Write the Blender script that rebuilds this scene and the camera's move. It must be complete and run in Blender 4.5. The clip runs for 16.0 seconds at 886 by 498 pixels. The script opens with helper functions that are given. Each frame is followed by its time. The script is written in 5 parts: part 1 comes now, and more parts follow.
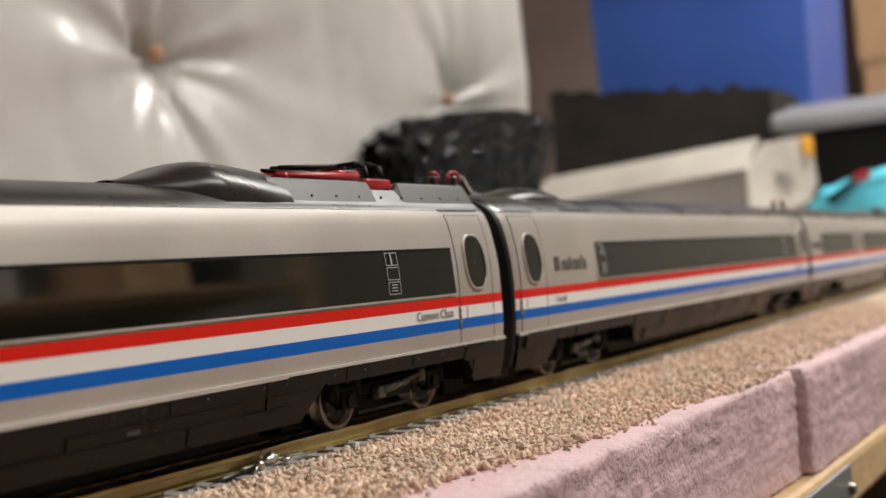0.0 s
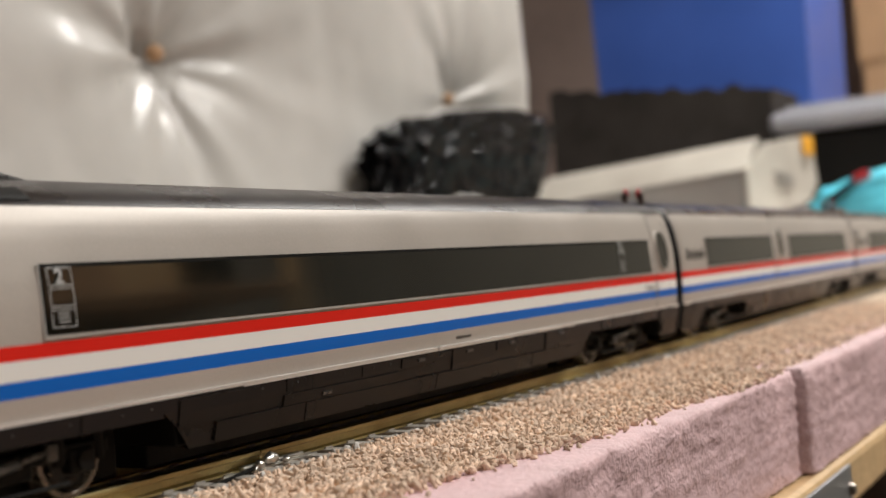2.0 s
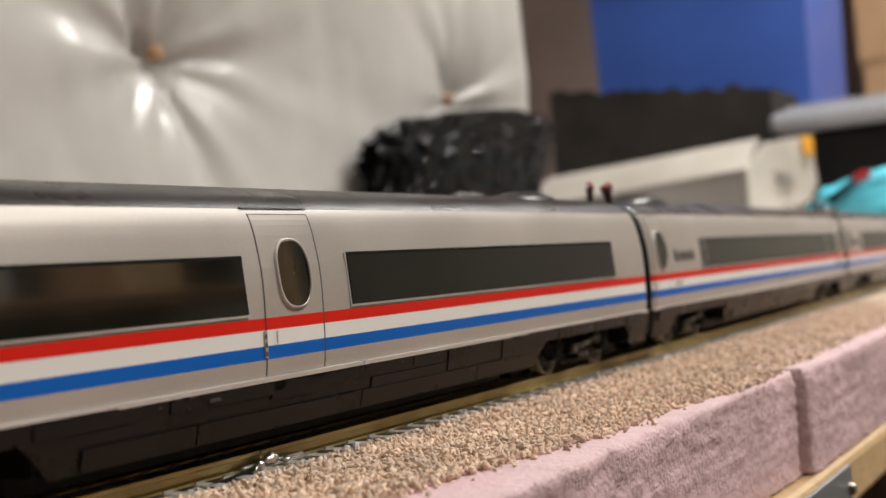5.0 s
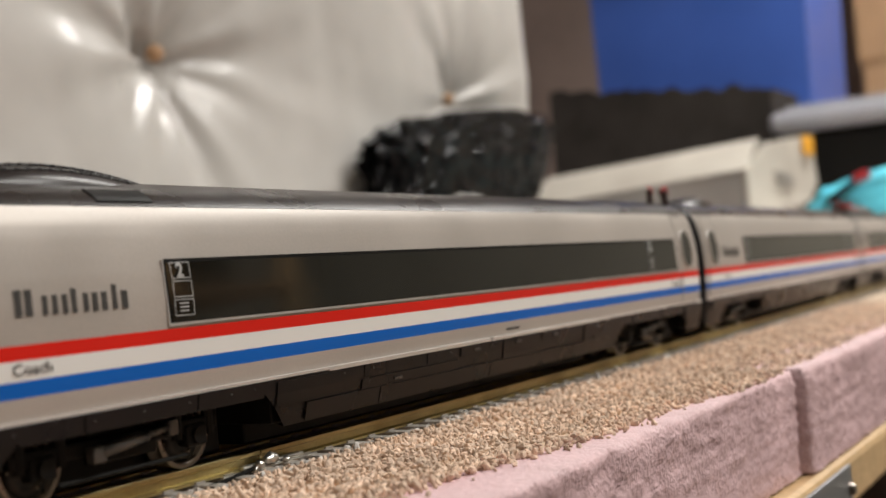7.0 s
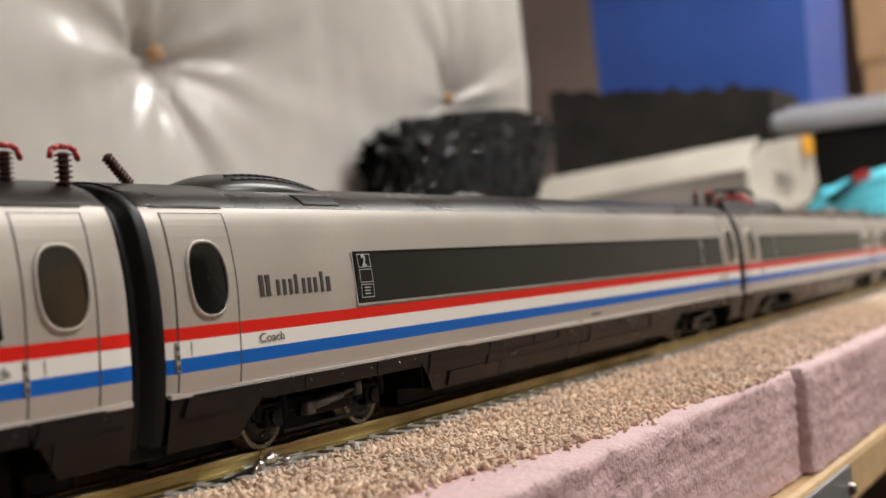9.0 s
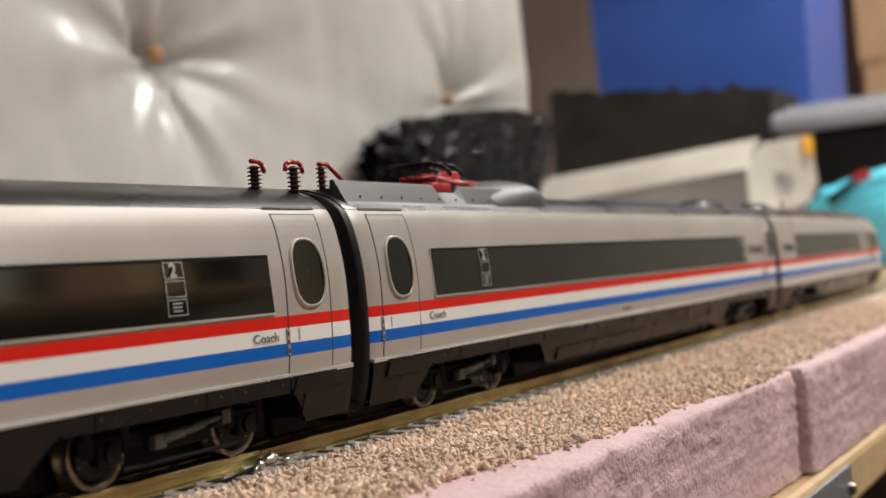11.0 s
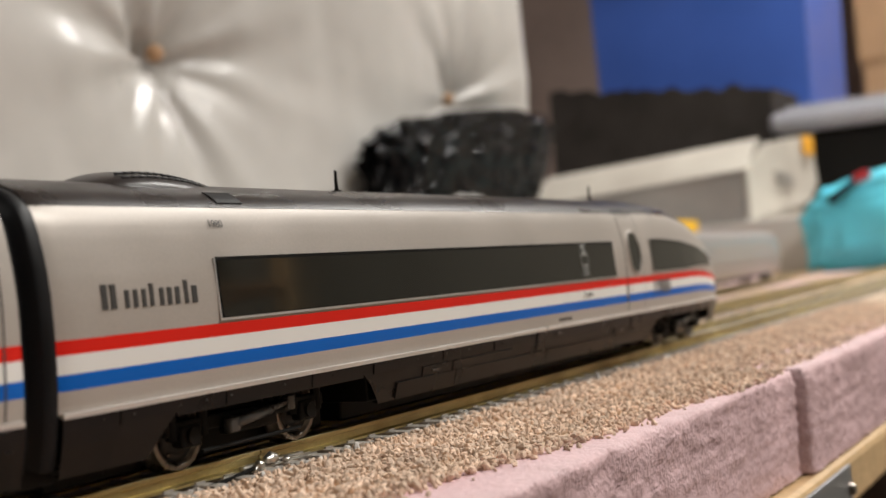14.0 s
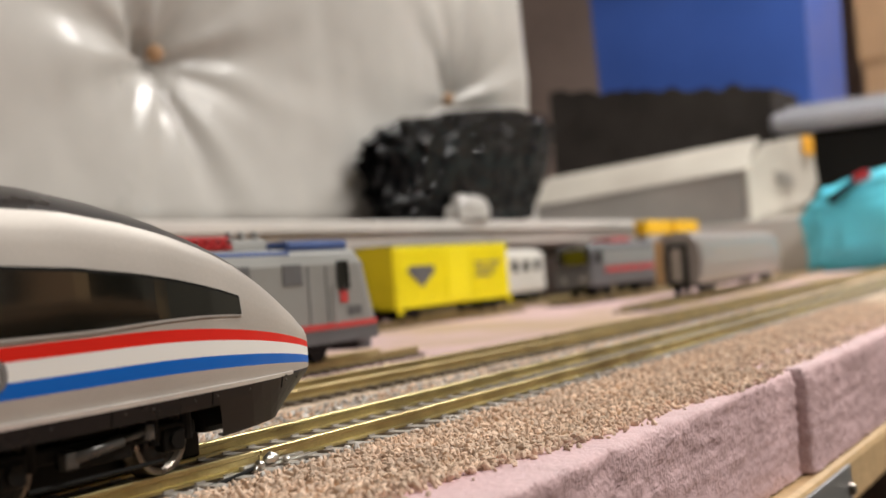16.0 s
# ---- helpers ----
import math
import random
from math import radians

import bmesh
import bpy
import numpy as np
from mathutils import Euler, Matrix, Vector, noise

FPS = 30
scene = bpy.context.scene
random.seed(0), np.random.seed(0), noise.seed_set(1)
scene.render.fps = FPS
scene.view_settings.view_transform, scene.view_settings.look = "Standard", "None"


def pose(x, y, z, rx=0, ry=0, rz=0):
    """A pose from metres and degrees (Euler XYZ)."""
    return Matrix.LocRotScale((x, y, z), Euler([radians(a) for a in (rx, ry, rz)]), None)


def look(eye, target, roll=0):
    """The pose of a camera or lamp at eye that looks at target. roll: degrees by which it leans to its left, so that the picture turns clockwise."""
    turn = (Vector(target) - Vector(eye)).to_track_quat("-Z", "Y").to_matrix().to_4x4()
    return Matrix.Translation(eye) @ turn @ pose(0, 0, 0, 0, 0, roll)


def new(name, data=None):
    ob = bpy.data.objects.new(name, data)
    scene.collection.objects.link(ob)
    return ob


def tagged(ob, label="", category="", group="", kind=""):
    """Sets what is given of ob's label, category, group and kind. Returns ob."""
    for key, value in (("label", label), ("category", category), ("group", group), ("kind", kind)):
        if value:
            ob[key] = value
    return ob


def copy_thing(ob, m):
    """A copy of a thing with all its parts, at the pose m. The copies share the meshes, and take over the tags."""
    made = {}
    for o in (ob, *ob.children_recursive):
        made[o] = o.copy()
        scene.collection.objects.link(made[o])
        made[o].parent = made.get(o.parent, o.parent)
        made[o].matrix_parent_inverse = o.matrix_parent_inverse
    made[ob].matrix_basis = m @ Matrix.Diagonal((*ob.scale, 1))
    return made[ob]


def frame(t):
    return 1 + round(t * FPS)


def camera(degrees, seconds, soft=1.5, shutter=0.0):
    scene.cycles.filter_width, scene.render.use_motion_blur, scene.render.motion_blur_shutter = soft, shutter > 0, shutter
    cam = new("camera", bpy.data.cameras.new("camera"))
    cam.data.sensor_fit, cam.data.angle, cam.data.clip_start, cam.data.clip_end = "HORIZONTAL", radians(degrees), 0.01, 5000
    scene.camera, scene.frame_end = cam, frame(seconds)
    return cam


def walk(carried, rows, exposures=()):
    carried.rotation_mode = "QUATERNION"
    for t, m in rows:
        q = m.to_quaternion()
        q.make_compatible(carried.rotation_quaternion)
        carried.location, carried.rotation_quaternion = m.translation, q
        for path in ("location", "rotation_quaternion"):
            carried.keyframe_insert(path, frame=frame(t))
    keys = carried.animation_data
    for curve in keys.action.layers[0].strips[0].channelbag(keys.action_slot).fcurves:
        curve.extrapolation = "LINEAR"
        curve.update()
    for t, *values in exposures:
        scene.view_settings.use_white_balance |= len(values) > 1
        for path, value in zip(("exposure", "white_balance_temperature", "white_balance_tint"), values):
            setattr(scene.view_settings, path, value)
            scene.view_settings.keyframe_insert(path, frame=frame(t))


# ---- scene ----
# ---- camera and its walk ----
EYE = Vector((0.0, -0.13872, 0.026346))
YAW, PITCH = radians(31.43), radians(1.334)
AIM = EYE + Vector((math.cos(YAW) * math.cos(PITCH), math.sin(YAW) * math.cos(PITCH), math.sin(PITCH)))
cam = camera(41.857, 16.0)
cam.data.dof.use_dof = True
cam.data.dof.focus_distance = 0.202
cam.data.dof.aperture_fstop = 21.0
walk(cam, [(0.0, look(EYE, AIM, -4.556)), (16.0, look(EYE, AIM, -4.556))])

# ---- light: a closed basement room with two ceiling lights ----
world = bpy.data.worlds.new("world")
scene.world = world
world.use_nodes = True
world.node_tree.nodes["Background"].inputs[0].default_value = (0.9, 0.85, 0.8, 1)
world.node_tree.nodes["Background"].inputs[1].default_value = 0.004
scene.view_settings.exposure = 0.0


def ceiling_lamp(x, y, z, sx, sy, watts):
    data = bpy.data.lights.new("ceiling_lamp", "AREA")
    data.shape, data.size, data.size_y, data.energy = "RECTANGLE", sx, sy, watts
    data.color = (0.985, 0.955, 0.905)
    ob = new("ceiling_lamp", data)
    ob.location = (x, y, z)
    return ob


LAMPS = [(0.85, -1.05, 1.36, 1.25, 0.16, 36.2), (1.75, -0.15, 1.36, 1.25, 0.16, 31.5), (-0.9, 0.1, 1.36, 1.25, 0.16, 3.0)]
for lamp in LAMPS:
    ceiling_lamp(*lamp)


# ---- materials ----
def mat(name, color, rough=0.5, metal=0.0, var=0.12, scale=60.0, fine=900.0, bump=0.0, bump_scale=1500.0, rnd=0.0,
        coat=0.0, spots=None, spec=None, dirt=None):
    """A surface with variation at two scales; sizes are in metres."""
    m = bpy.data.materials.new(name)
    m.use_nodes = True
    n, l = m.node_tree.nodes, m.node_tree.links
    b = n["Principled BSDF"]
    b.inputs["Roughness"].default_value = rough
    b.inputs["Metallic"].default_value = metal
    if coat:
        b.inputs["Coat Weight"].default_value = coat
        b.inputs["Coat Roughness"].default_value = 0.08
    if spec is not None:
        b.inputs["Specular IOR Level"].default_value = spec
    co = n.new("ShaderNodeTexCoord")
    out = None
    col = n.new("ShaderNodeRGB")
    col.outputs[0].default_value = (*color, 1)
    out = col.outputs[0]
    for sc, am in ((scale, var), (fine, var * 0.6)):
        if am <= 0:
            continue
        t = n.new("ShaderNodeTexNoise")
        t.inputs["Scale"].default_value = sc
        t.inputs["Detail"].default_value = 4
        l.new(co.outputs["Object"], t.inputs["Vector"])
        r = n.new("ShaderNodeMapRange")
        r.inputs[1].default_value, r.inputs[2].default_value = 0.3, 0.7
        r.inputs[3].default_value, r.inputs[4].default_value = 1 - am, 1 + am
        l.new(t.outputs[0], r.inputs[0])
        x = n.new("ShaderNodeVectorMath")
        x.operation = "SCALE"
        l.new(out, x.inputs[0])
        l.new(r.outputs[0], x.inputs["Scale"])
        out = x.outputs[0]
        if am == var:
            q = n.new("ShaderNodeMapRange")
            q.inputs[1].default_value, q.inputs[2].default_value = 0.3, 0.7
            q.inputs[3].default_value, q.inputs[4].default_value = max(rough - 0.07, 0.02), min(rough + 0.07, 1)
            l.new(t.outputs[0], q.inputs[0])
            l.new(q.outputs[0], b.inputs["Roughness"])
    if rnd:
        g = n.new("ShaderNodeNewGeometry")
        r = n.new("ShaderNodeMapRange")
        r.inputs[3].default_value, r.inputs[4].default_value = 1 - rnd, 1 + rnd
        l.new(g.outputs["Random Per Island"], r.inputs[0])
        x = n.new("ShaderNodeVectorMath")
        x.operation = "SCALE"
        l.new(out, x.inputs[0])
        l.new(r.outputs[0], x.inputs["Scale"])
        out = x.outputs[0]
    if dirt:
        dcol, dscale, dmin, dmax = dirt
        t = n.new("ShaderNodeTexNoise")
        t.inputs["Scale"].default_value = dscale
        t.inputs["Detail"].default_value = 6
        l.new(co.outputs["Object"], t.inputs["Vector"])
        r = n.new("ShaderNodeMapRange")
        r.inputs[1].default_value, r.inputs[2].default_value = dmin, dmax
        l.new(t.outputs[0], r.inputs[0])
        x = n.new("ShaderNodeMix")
        x.data_type = "RGBA"
        l.new(r.outputs[0], x.inputs[0])
        l.new(out, x.inputs[6])
        x.inputs[7].default_value = (*dcol, 1)
        out = x.outputs[2]
    l.new(out, b.inputs["Base Color"])
    if bump:
        t = n.new("ShaderNodeTexNoise")
        t.inputs["Scale"].default_value = bump_scale
        t.inputs["Detail"].default_value = 5
        l.new(co.outputs["Object"], t.inputs["Vector"])
        u = n.new("ShaderNodeBump")
        u.inputs["Strength"].default_value = 0.8
        u.inputs["Distance"].default_value = bump
        l.new(t.outputs[0], u.inputs["Height"])
        l.new(u.outputs[0], b.inputs["Normal"])
    return m


def livery():
    """Silver paint with a red, white and blue band, by the height drawn on the flat side."""
    m = mat("silver_livery", (0.448, 0.407, 0.369), 0.42, 0.22, 0.06, 40, 2500, bump=0.00001, bump_scale=4000, spec=0.3)
    n, l = m.node_tree.nodes, m.node_tree.links
    b = n["Principled BSDF"]
    base = b.inputs["Base Color"].links[0].from_socket
    a = n.new("ShaderNodeAttribute")
    a.attribute_name = "level"
    r = n.new("ShaderNodeValToRGB")
    r.color_ramp.interpolation = "CONSTANT"
    red, white, blue = (0.68, 0.014, 0.006, 1), (0.77, 0.76, 0.735, 1), (0.0, 0.115, 0.50, 1)
    e = r.color_ramp.elements
    e[0].position, e[0].color = 0.0, (0, 0, 0, 0)
    e[1].position, e[1].color = 15.2 / 50, blue
    for p, c in ((17.35 / 50, white), (19.85 / 50, red), (21.8 / 50, (0, 0, 0, 0))):
        k = e.new(p)
        k.color = c
    s = n.new("ShaderNodeMath")
    s.operation = "DIVIDE"
    s.inputs[1].default_value = 50.0
    l.new(a.outputs["Fac"], s.inputs[0])
    l.new(s.outputs[0], r.inputs[0])
    x = n.new("ShaderNodeMix")
    x.data_type = "RGBA"
    l.new(r.outputs["Alpha"], x.inputs[0])
    l.new(base, x.inputs[6])
    l.new(r.outputs["Color"], x.inputs[7])
    l.new(x.outputs[2], b.inputs["Base Color"])
    y = n.new("ShaderNodeMath")
    y.operation = "MULTIPLY_ADD"
    l.new(r.outputs["Alpha"], y.inputs[0])
    y.inputs[1].default_value, y.inputs[2].default_value = -0.22, 0.22
    l.new(y.outputs[0], b.inputs["Metallic"])
    return m


M_LIVERY = livery()
M_ROOF = mat("dark_roof_paint", (0.019, 0.0140, 0.0125), 0.30, 0.0, 0.1, 60, 2000, spec=0.27)
M_DECK = mat("grey_roof_deck", (0.058, 0.056, 0.056), 0.42, 0.2, 0.1, 80, 2000)
M_SKIRT = mat("dark_skirt_plastic", (0.010, 0.0085, 0.008), 0.30, 0.0, 0.15, 80, 2000, spec=0.19)
M_BLACK = mat("black_plastic", (0.005, 0.0045, 0.004), 0.5, 0.0, 0.15, 120, 2500, spec=0.16)
M_RUBBER = mat("black_rubber_bellows", (0.006, 0.006, 0.007), 0.45, 0.0, 0.15, 120, 2500, spec=0.2)
M_GLASS = mat("dark_tinted_window", (0.007, 0.007, 0.0055), 0.04, 0.0, 0.12, 30, 300, spec=1.0)
M_RIM = mat("bright_window_rim", (0.52, 0.50, 0.475), 0.48, 0.4, 0.06, 100, 2000)
M_LEDGE_GLINT = mat("sill_ledge_highlight", (0.68, 0.66, 0.63), 0.34, 0.5, 0.06, 100, 2000)
M_SEAM = mat("dark_door_seam", (0.05, 0.045, 0.042), 0.6, 0.0, 0.1, 100, 2000)
M_MARK = mat("dark_grey_lettering", (0.045, 0.043, 0.041), 0.45, 0.0, 0.05, 100, 2000)
M_PALE = mat("pale_grey_lettering", (0.40, 0.40, 0.39), 0.45, 0.0, 0.05, 100, 2000)
M_STEEL = mat("wheel_steel", (0.24, 0.21, 0.18), 0.3, 0.9, 0.12, 200, 3000)
M_WHEELFACE = mat("blackened_wheel", (0.018, 0.015, 0.013), 0.4, 0.4, 0.15, 200, 3000)
M_ROD = mat("dark_damper_metal", (0.09, 0.088, 0.085), 0.32, 0.6, 0.12, 200, 3000)
M_RED = mat("red_insulator_plastic", (0.42, 0.018, 0.022), 0.35, 0.0, 0.1, 200, 3000)
M_BROWN = mat("brown_insulator", (0.075, 0.026, 0.018), 0.4, 0.0, 0.1, 200, 3000)
M_BRASS = mat("brass_rail", (0.56, 0.475, 0.24), 0.40, 1.0, 0.15, 60, 1500, dirt=((0.34, 0.26, 0.12), 70, 0.46, 0.72))
M_DULL = mat("tarnished_brass_rail", (0.44, 0.35, 0.17), 0.45, 0.8, 0.2, 60, 1500)
M_TIE = mat("grey_brown_sleeper", (0.44, 0.40, 0.35), 0.8, 0.0, 0.25, 150, 1500, bump=0.00015)
M_TIEDARK = mat("black_sleeper", (0.15, 0.115, 0.08), 0.75, 0.0, 0.3, 150, 1500, bump=0.0001)
M_STONE = mat("black_stone", (0.035, 0.03, 0.026), 0.7, 0.0, 0.2, 150, 1500, rnd=0.4)
M_GRAIN = mat("tan_ballast", (0.71, 0.535, 0.405), 0.75, 0.0, 0.14, 50, 1500, bump=0.0001, bump_scale=2500, rnd=0.22)
M_GRAINGREY = mat("grey_ballast", (0.56, 0.53, 0.50), 0.65, 0.0, 0.2, 80, 1500, bump=0.0001, rnd=0.45)
M_BED = mat("ballast_bed", (0.58, 0.445, 0.325), 0.9, 0.0, 0.22, 90, 700, bump=0.0012, bump_scale=650)
M_FOAM = mat("pink_insulation_foam", (0.66, 0.45, 0.465), 0.58, 0.0, 0.07, 40, 700, bump=0.0007, bump_scale=900)
M_FOAMTOP = mat("pink_foam_with_paint", (0.60, 0.42, 0.42), 0.62, 0.0, 0.08, 25, 500, bump=0.0003, bump_scale=400,
                dirt=((0.47, 0.33, 0.22), 6.0, 0.47, 0.56))
M_PINE = mat("pine_lumber", (0.55, 0.37, 0.19), 0.6, 0.0, 0.18, 30, 400, bump=0.0003, bump_scale=200)
M_ZINC = mat("galvanised_steel", (0.33, 0.34, 0.36), 0.4, 0.8, 0.15, 60, 800)
M_SOLDER = mat("solder", (0.72, 0.69, 0.64), 0.34, 1.0, 0.1, 200, 2000)
M_FILM = mat("white_plastic_film", (0.47, 0.45, 0.425), 0.33, 0.0, 0.05, 5, 40, coat=0.2, bump=0.002, bump_scale=14)
M_BAG = mat("black_bin_liner", (0.004, 0.004, 0.0045), 0.08, 0.0, 0.1, 20, 200, bump=0.006, bump_scale=60, spec=0.15)
M_BLUE = mat("blue_storage_plastic", (0.045, 0.110, 0.42), 0.40, 0.0, 0.08, 8, 300)
M_DARKBOX = mat("charcoal_fabric", (0.036, 0.031, 0.028), 0.85, 0.0, 0.25, 20, 700, bump=0.001, bump_scale=500, spec=0.12)
M_CARD = mat("brown_cardboard", (0.36, 0.215, 0.115), 0.75, 0.0, 0.12, 12, 300)
M_CARTON = mat("off_white_carton", (0.48, 0.445, 0.39), 0.6, 0.0, 0.1, 15, 300, dirt=((0.42, 0.38, 0.33), 9, 0.5, 0.7))
M_CARTONGREY = mat("grey_printed_carton", (0.33, 0.31, 0.29), 0.55, 0.0, 0.1, 15, 300)
M_ORANGE = mat("orange_sticker", (0.75, 0.36, 0.03), 0.5, 0.0, 0.06, 30, 300)
M_CYAN = mat("turquoise_bag", (0.13, 0.70, 0.88), 0.45, 0.0, 0.1, 15, 300, bump=0.003, bump_scale=30)
M_TUB = mat("grey_tub_plastic", (0.33, 0.33, 0.36), 0.35, 0.0, 0.08, 15, 300)
M_BOARD = mat("white_foam_board", (0.60, 0.57, 0.54), 0.6, 0.0, 0.06, 20, 500, bump=0.0004, bump_scale=500)
M_WALLB = mat("brown_panel_wall", (0.25, 0.19, 0.165), 0.7, 0.0, 0.15, 4, 60)
M_WALL = mat("painted_basement_wall", (0.33, 0.31, 0.26), 0.8, 0.0, 0.12, 3, 60)
M_CEIL = mat("white_ceiling", (0.68, 0.65, 0.60), 0.85, 0.0, 0.06, 3, 60)
M_FLOOR = mat("concrete_floor", (0.13, 0.095, 0.075), 0.7, 0.0, 0.18, 4, 80)
M_LGREY = mat("light_grey_loco_paint", (0.27, 0.268, 0.255), 0.4, 0.1, 0.06, 60, 1500)
M_LDARK = mat("dark_grey_loco_paint", (0.12, 0.12, 0.125), 0.42, 0.1, 0.1, 60, 1500)
M_LBLUE = mat("blue_loco_roof", (0.045, 0.09, 0.26), 0.42, 0.0, 0.08, 60, 1500)
M_LRED = mat("red_loco_stripe", (0.50, 0.05, 0.05), 0.4, 0.0, 0.06, 60, 1500)
M_YELLOW = mat("yellow_wagon_paint", (0.84, 0.72, 0.002), 0.45, 0.0, 0.06, 60, 1500)
M_NUMERAL = mat("outlined_numeral_grey", (0.20, 0.19, 0.185), 0.45, 0.1, 0.08, 100, 2000)
M_SILVER = mat("silver_coach_paint", (0.33, 0.315, 0.305), 0.38, 0.35, 0.08, 60, 1500)
M_WHITE = mat("white_wagon_paint", (0.66, 0.63, 0.58), 0.45, 0.0, 0.06, 60, 1500)
M_AMBER = mat("amber_yellow_load", (0.80, 0.47, 0.01), 0.45, 0.0, 0.06, 60, 1500)


# ---- mesh helpers ----
def link_mesh(name, bm, material, parent=None, label="", smooth=True):
    me = bpy.data.meshes.new(name)
    bm.to_mesh(me)
    bm.free()
    for p in me.polygons:
        p.use_smooth = smooth
    me.materials.append(material)
    ob = new(name, me)
    if parent:
        ob.parent = parent
    if label:
        ob["label"] = label
    return ob


def part(name, bm, material, parent, label="", smooth=False):
    return link_mesh(name, bm, material, parent, label, smooth)


def add_box(bm, x0, x1, y0, y1, z0, z1, bevel=0.0, m=None):
    """A box with softened edges, in the units of bm; m: its turn and place."""
    r = bmesh.ops.create_cube(bm, size=1.0)
    vs = r["verts"]
    for v in vs:
        v.co = Vector(((x0 + x1) / 2 + v.co.x * (x1 - x0), (y0 + y1) / 2 + v.co.y * (y1 - y0), (z0 + z1) / 2 + v.co.z * (z1 - z0)))
    if m:
        bmesh.ops.transform(bm, matrix=m, verts=vs)
    if bevel:
        es = list({e for v in vs for e in v.link_edges})
        bmesh.ops.bevel(bm, geom=es, offset=bevel, segments=2, affect="EDGES", profile=0.5)
    return bm


def add_rod(bm, a, b, r, seg=10, r2=None):
    a, b = Vector(a), Vector(b)
    d = b - a
    m = Matrix.Translation((a + b) / 2) @ d.to_track_quat("Z", "Y").to_matrix().to_4x4()
    bmesh.ops.create_cone(bm, cap_ends=True, segments=seg, radius1=r, radius2=r if r2 is None else r2, depth=d.length, matrix=m)
    return bm


def mm(bm):
    """Millimetres to metres."""
    bmesh.ops.scale(bm, vec=(0.001, 0.001, 0.001), verts=bm.verts)
    return bm


def box(name, x0, x1, y0, y1, z0, z1, material, parent=None, bevel=0.0, label="", m=None):
    bm = bmesh.new()
    add_box(bm, x0, x1, y0, y1, z0, z1, bevel, m)
    return link_mesh(name, bm, material, parent, label, False)


def empty(name, label, category, group="", kind=""):
    return tagged(new(name), label, category, group, kind)


FONT = {}


def text_mesh(word, size, depth=0.02, fat=0.0):
    """The outline of a word in millimetres, lying in the xz plane and read from -y."""
    key = (word, size, fat)
    if key in FONT:
        return FONT[key].copy()
    cu = bpy.data.curves.new("word", "FONT")
    cu.body, cu.size, cu.extrude, cu.resolution_u, cu.offset = word, size, depth, 3, fat
    ob = bpy.data.objects.new("word", cu)
    scene.collection.objects.link(ob)
    me = bpy.data.meshes.new_from_object(ob)
    bpy.data.objects.remove(ob)
    bm = bmesh.new()
    bm.from_mesh(me)
    bmesh.ops.rotate(bm, cent=(0, 0, 0), matrix=Matrix.Rotation(radians(90), 3, "X"), verts=bm.verts)
    FONT[key] = bm.copy()
    return bm


# ---- the train, in millimetres along each car ----
PITCH_MM, CAR_LEN = 288.0, 282.5
PROFILE = [(4.0, 14.7), (9.0, 16.1), (12.2, 16.55), (14.5, 16.85), (17.0, 17.0), (24.0, 17.0), (27.0, 16.9), (30.0, 16.6), (33.0, 16.05),
           (35.5, 15.5), (37.5, 14.9), (39.0, 14.2), (40.0, 13.5), (41.2, 12.2), (42.4, 10.4), (43.4, 8.0), (44.2, 5.4), (44.7, 2.8), (45.0, 0.0)]
TOP = [(222, 45), (240, 44.1), (251, 42.2), (261, 39.9), (271, 36.9), (277, 34.7), (285, 31.0), (292, 27.3), (299, 23.6), (303.5, 21.6), (306.0, 20.5)]
WIDE = [(222, 1), (241, 0.985), (256, 0.945), (268, 0.88), (278, 0.79), (288, 0.65), (296, 0.49), (302, 0.32), (305.0, 0.16), (306.0, 0.05)]


def lerp(table, x):
    return float(np.interp(x, [a for a, b in table], [b for a, b in table]))


def surf(x, level, side, off=0.0, nose=False):
    """A point of the car's skin at x along the car and a drawn height; off: how far proud it stands."""
    y, z = lerp(PROFILE, level), level
    d = 0.15
    slope = (lerp(PROFILE, min(level + d, 45)) - lerp(PROFILE, max(level - d, 4))) / (min(level + d, 45) - max(level - d, 4))
    n = Vector((1.0, -slope)).normalized()
    y, z = y + off * n.x, z + off * n.y
    edge = min(x + 0.8, 1e3 if nose else CAR_LEN - x)
    if edge < 3.0:
        y *= 1 - 0.035 * ((3.0 - max(edge, 0)) / 3.0) ** 2
    if nose and x > 218:
        t, w = lerp(TOP, x), lerp(WIDE, x)
        q = min(max((x - 250) / 56.4, 0), 1) ** 1.8
        band = 15.2 + 6.6 * (1 - 0.48 * q)
        if z >= 21.8:
            z = band + (z - 21.8) * (max(t, band + 0.4) - band) / 23.2 - 3.0 * q
        elif z >= 15.2:
            z = 15.2 + (z - 15.2) * (band - 15.2) / 6.6 - 3.0 * q
        else:
            sill = 15.2 - 3.0 * q - 2.9 * (1 - 0.86 * q)
            if z >= 12.3:
                z = sill + (z - 12.3) / 2.9 * (15.2 - 3.0 * q - sill)
            else:
                z = sill - (12.3 - z) * (1 - 0.30 * q)
            x -= 12.0 * (max(12.3 - level, 0) / 8.3) ** 1.2 * max((x - 285) / 21.4, 0)
        y *= w
    return Vector((x, side * y, z))


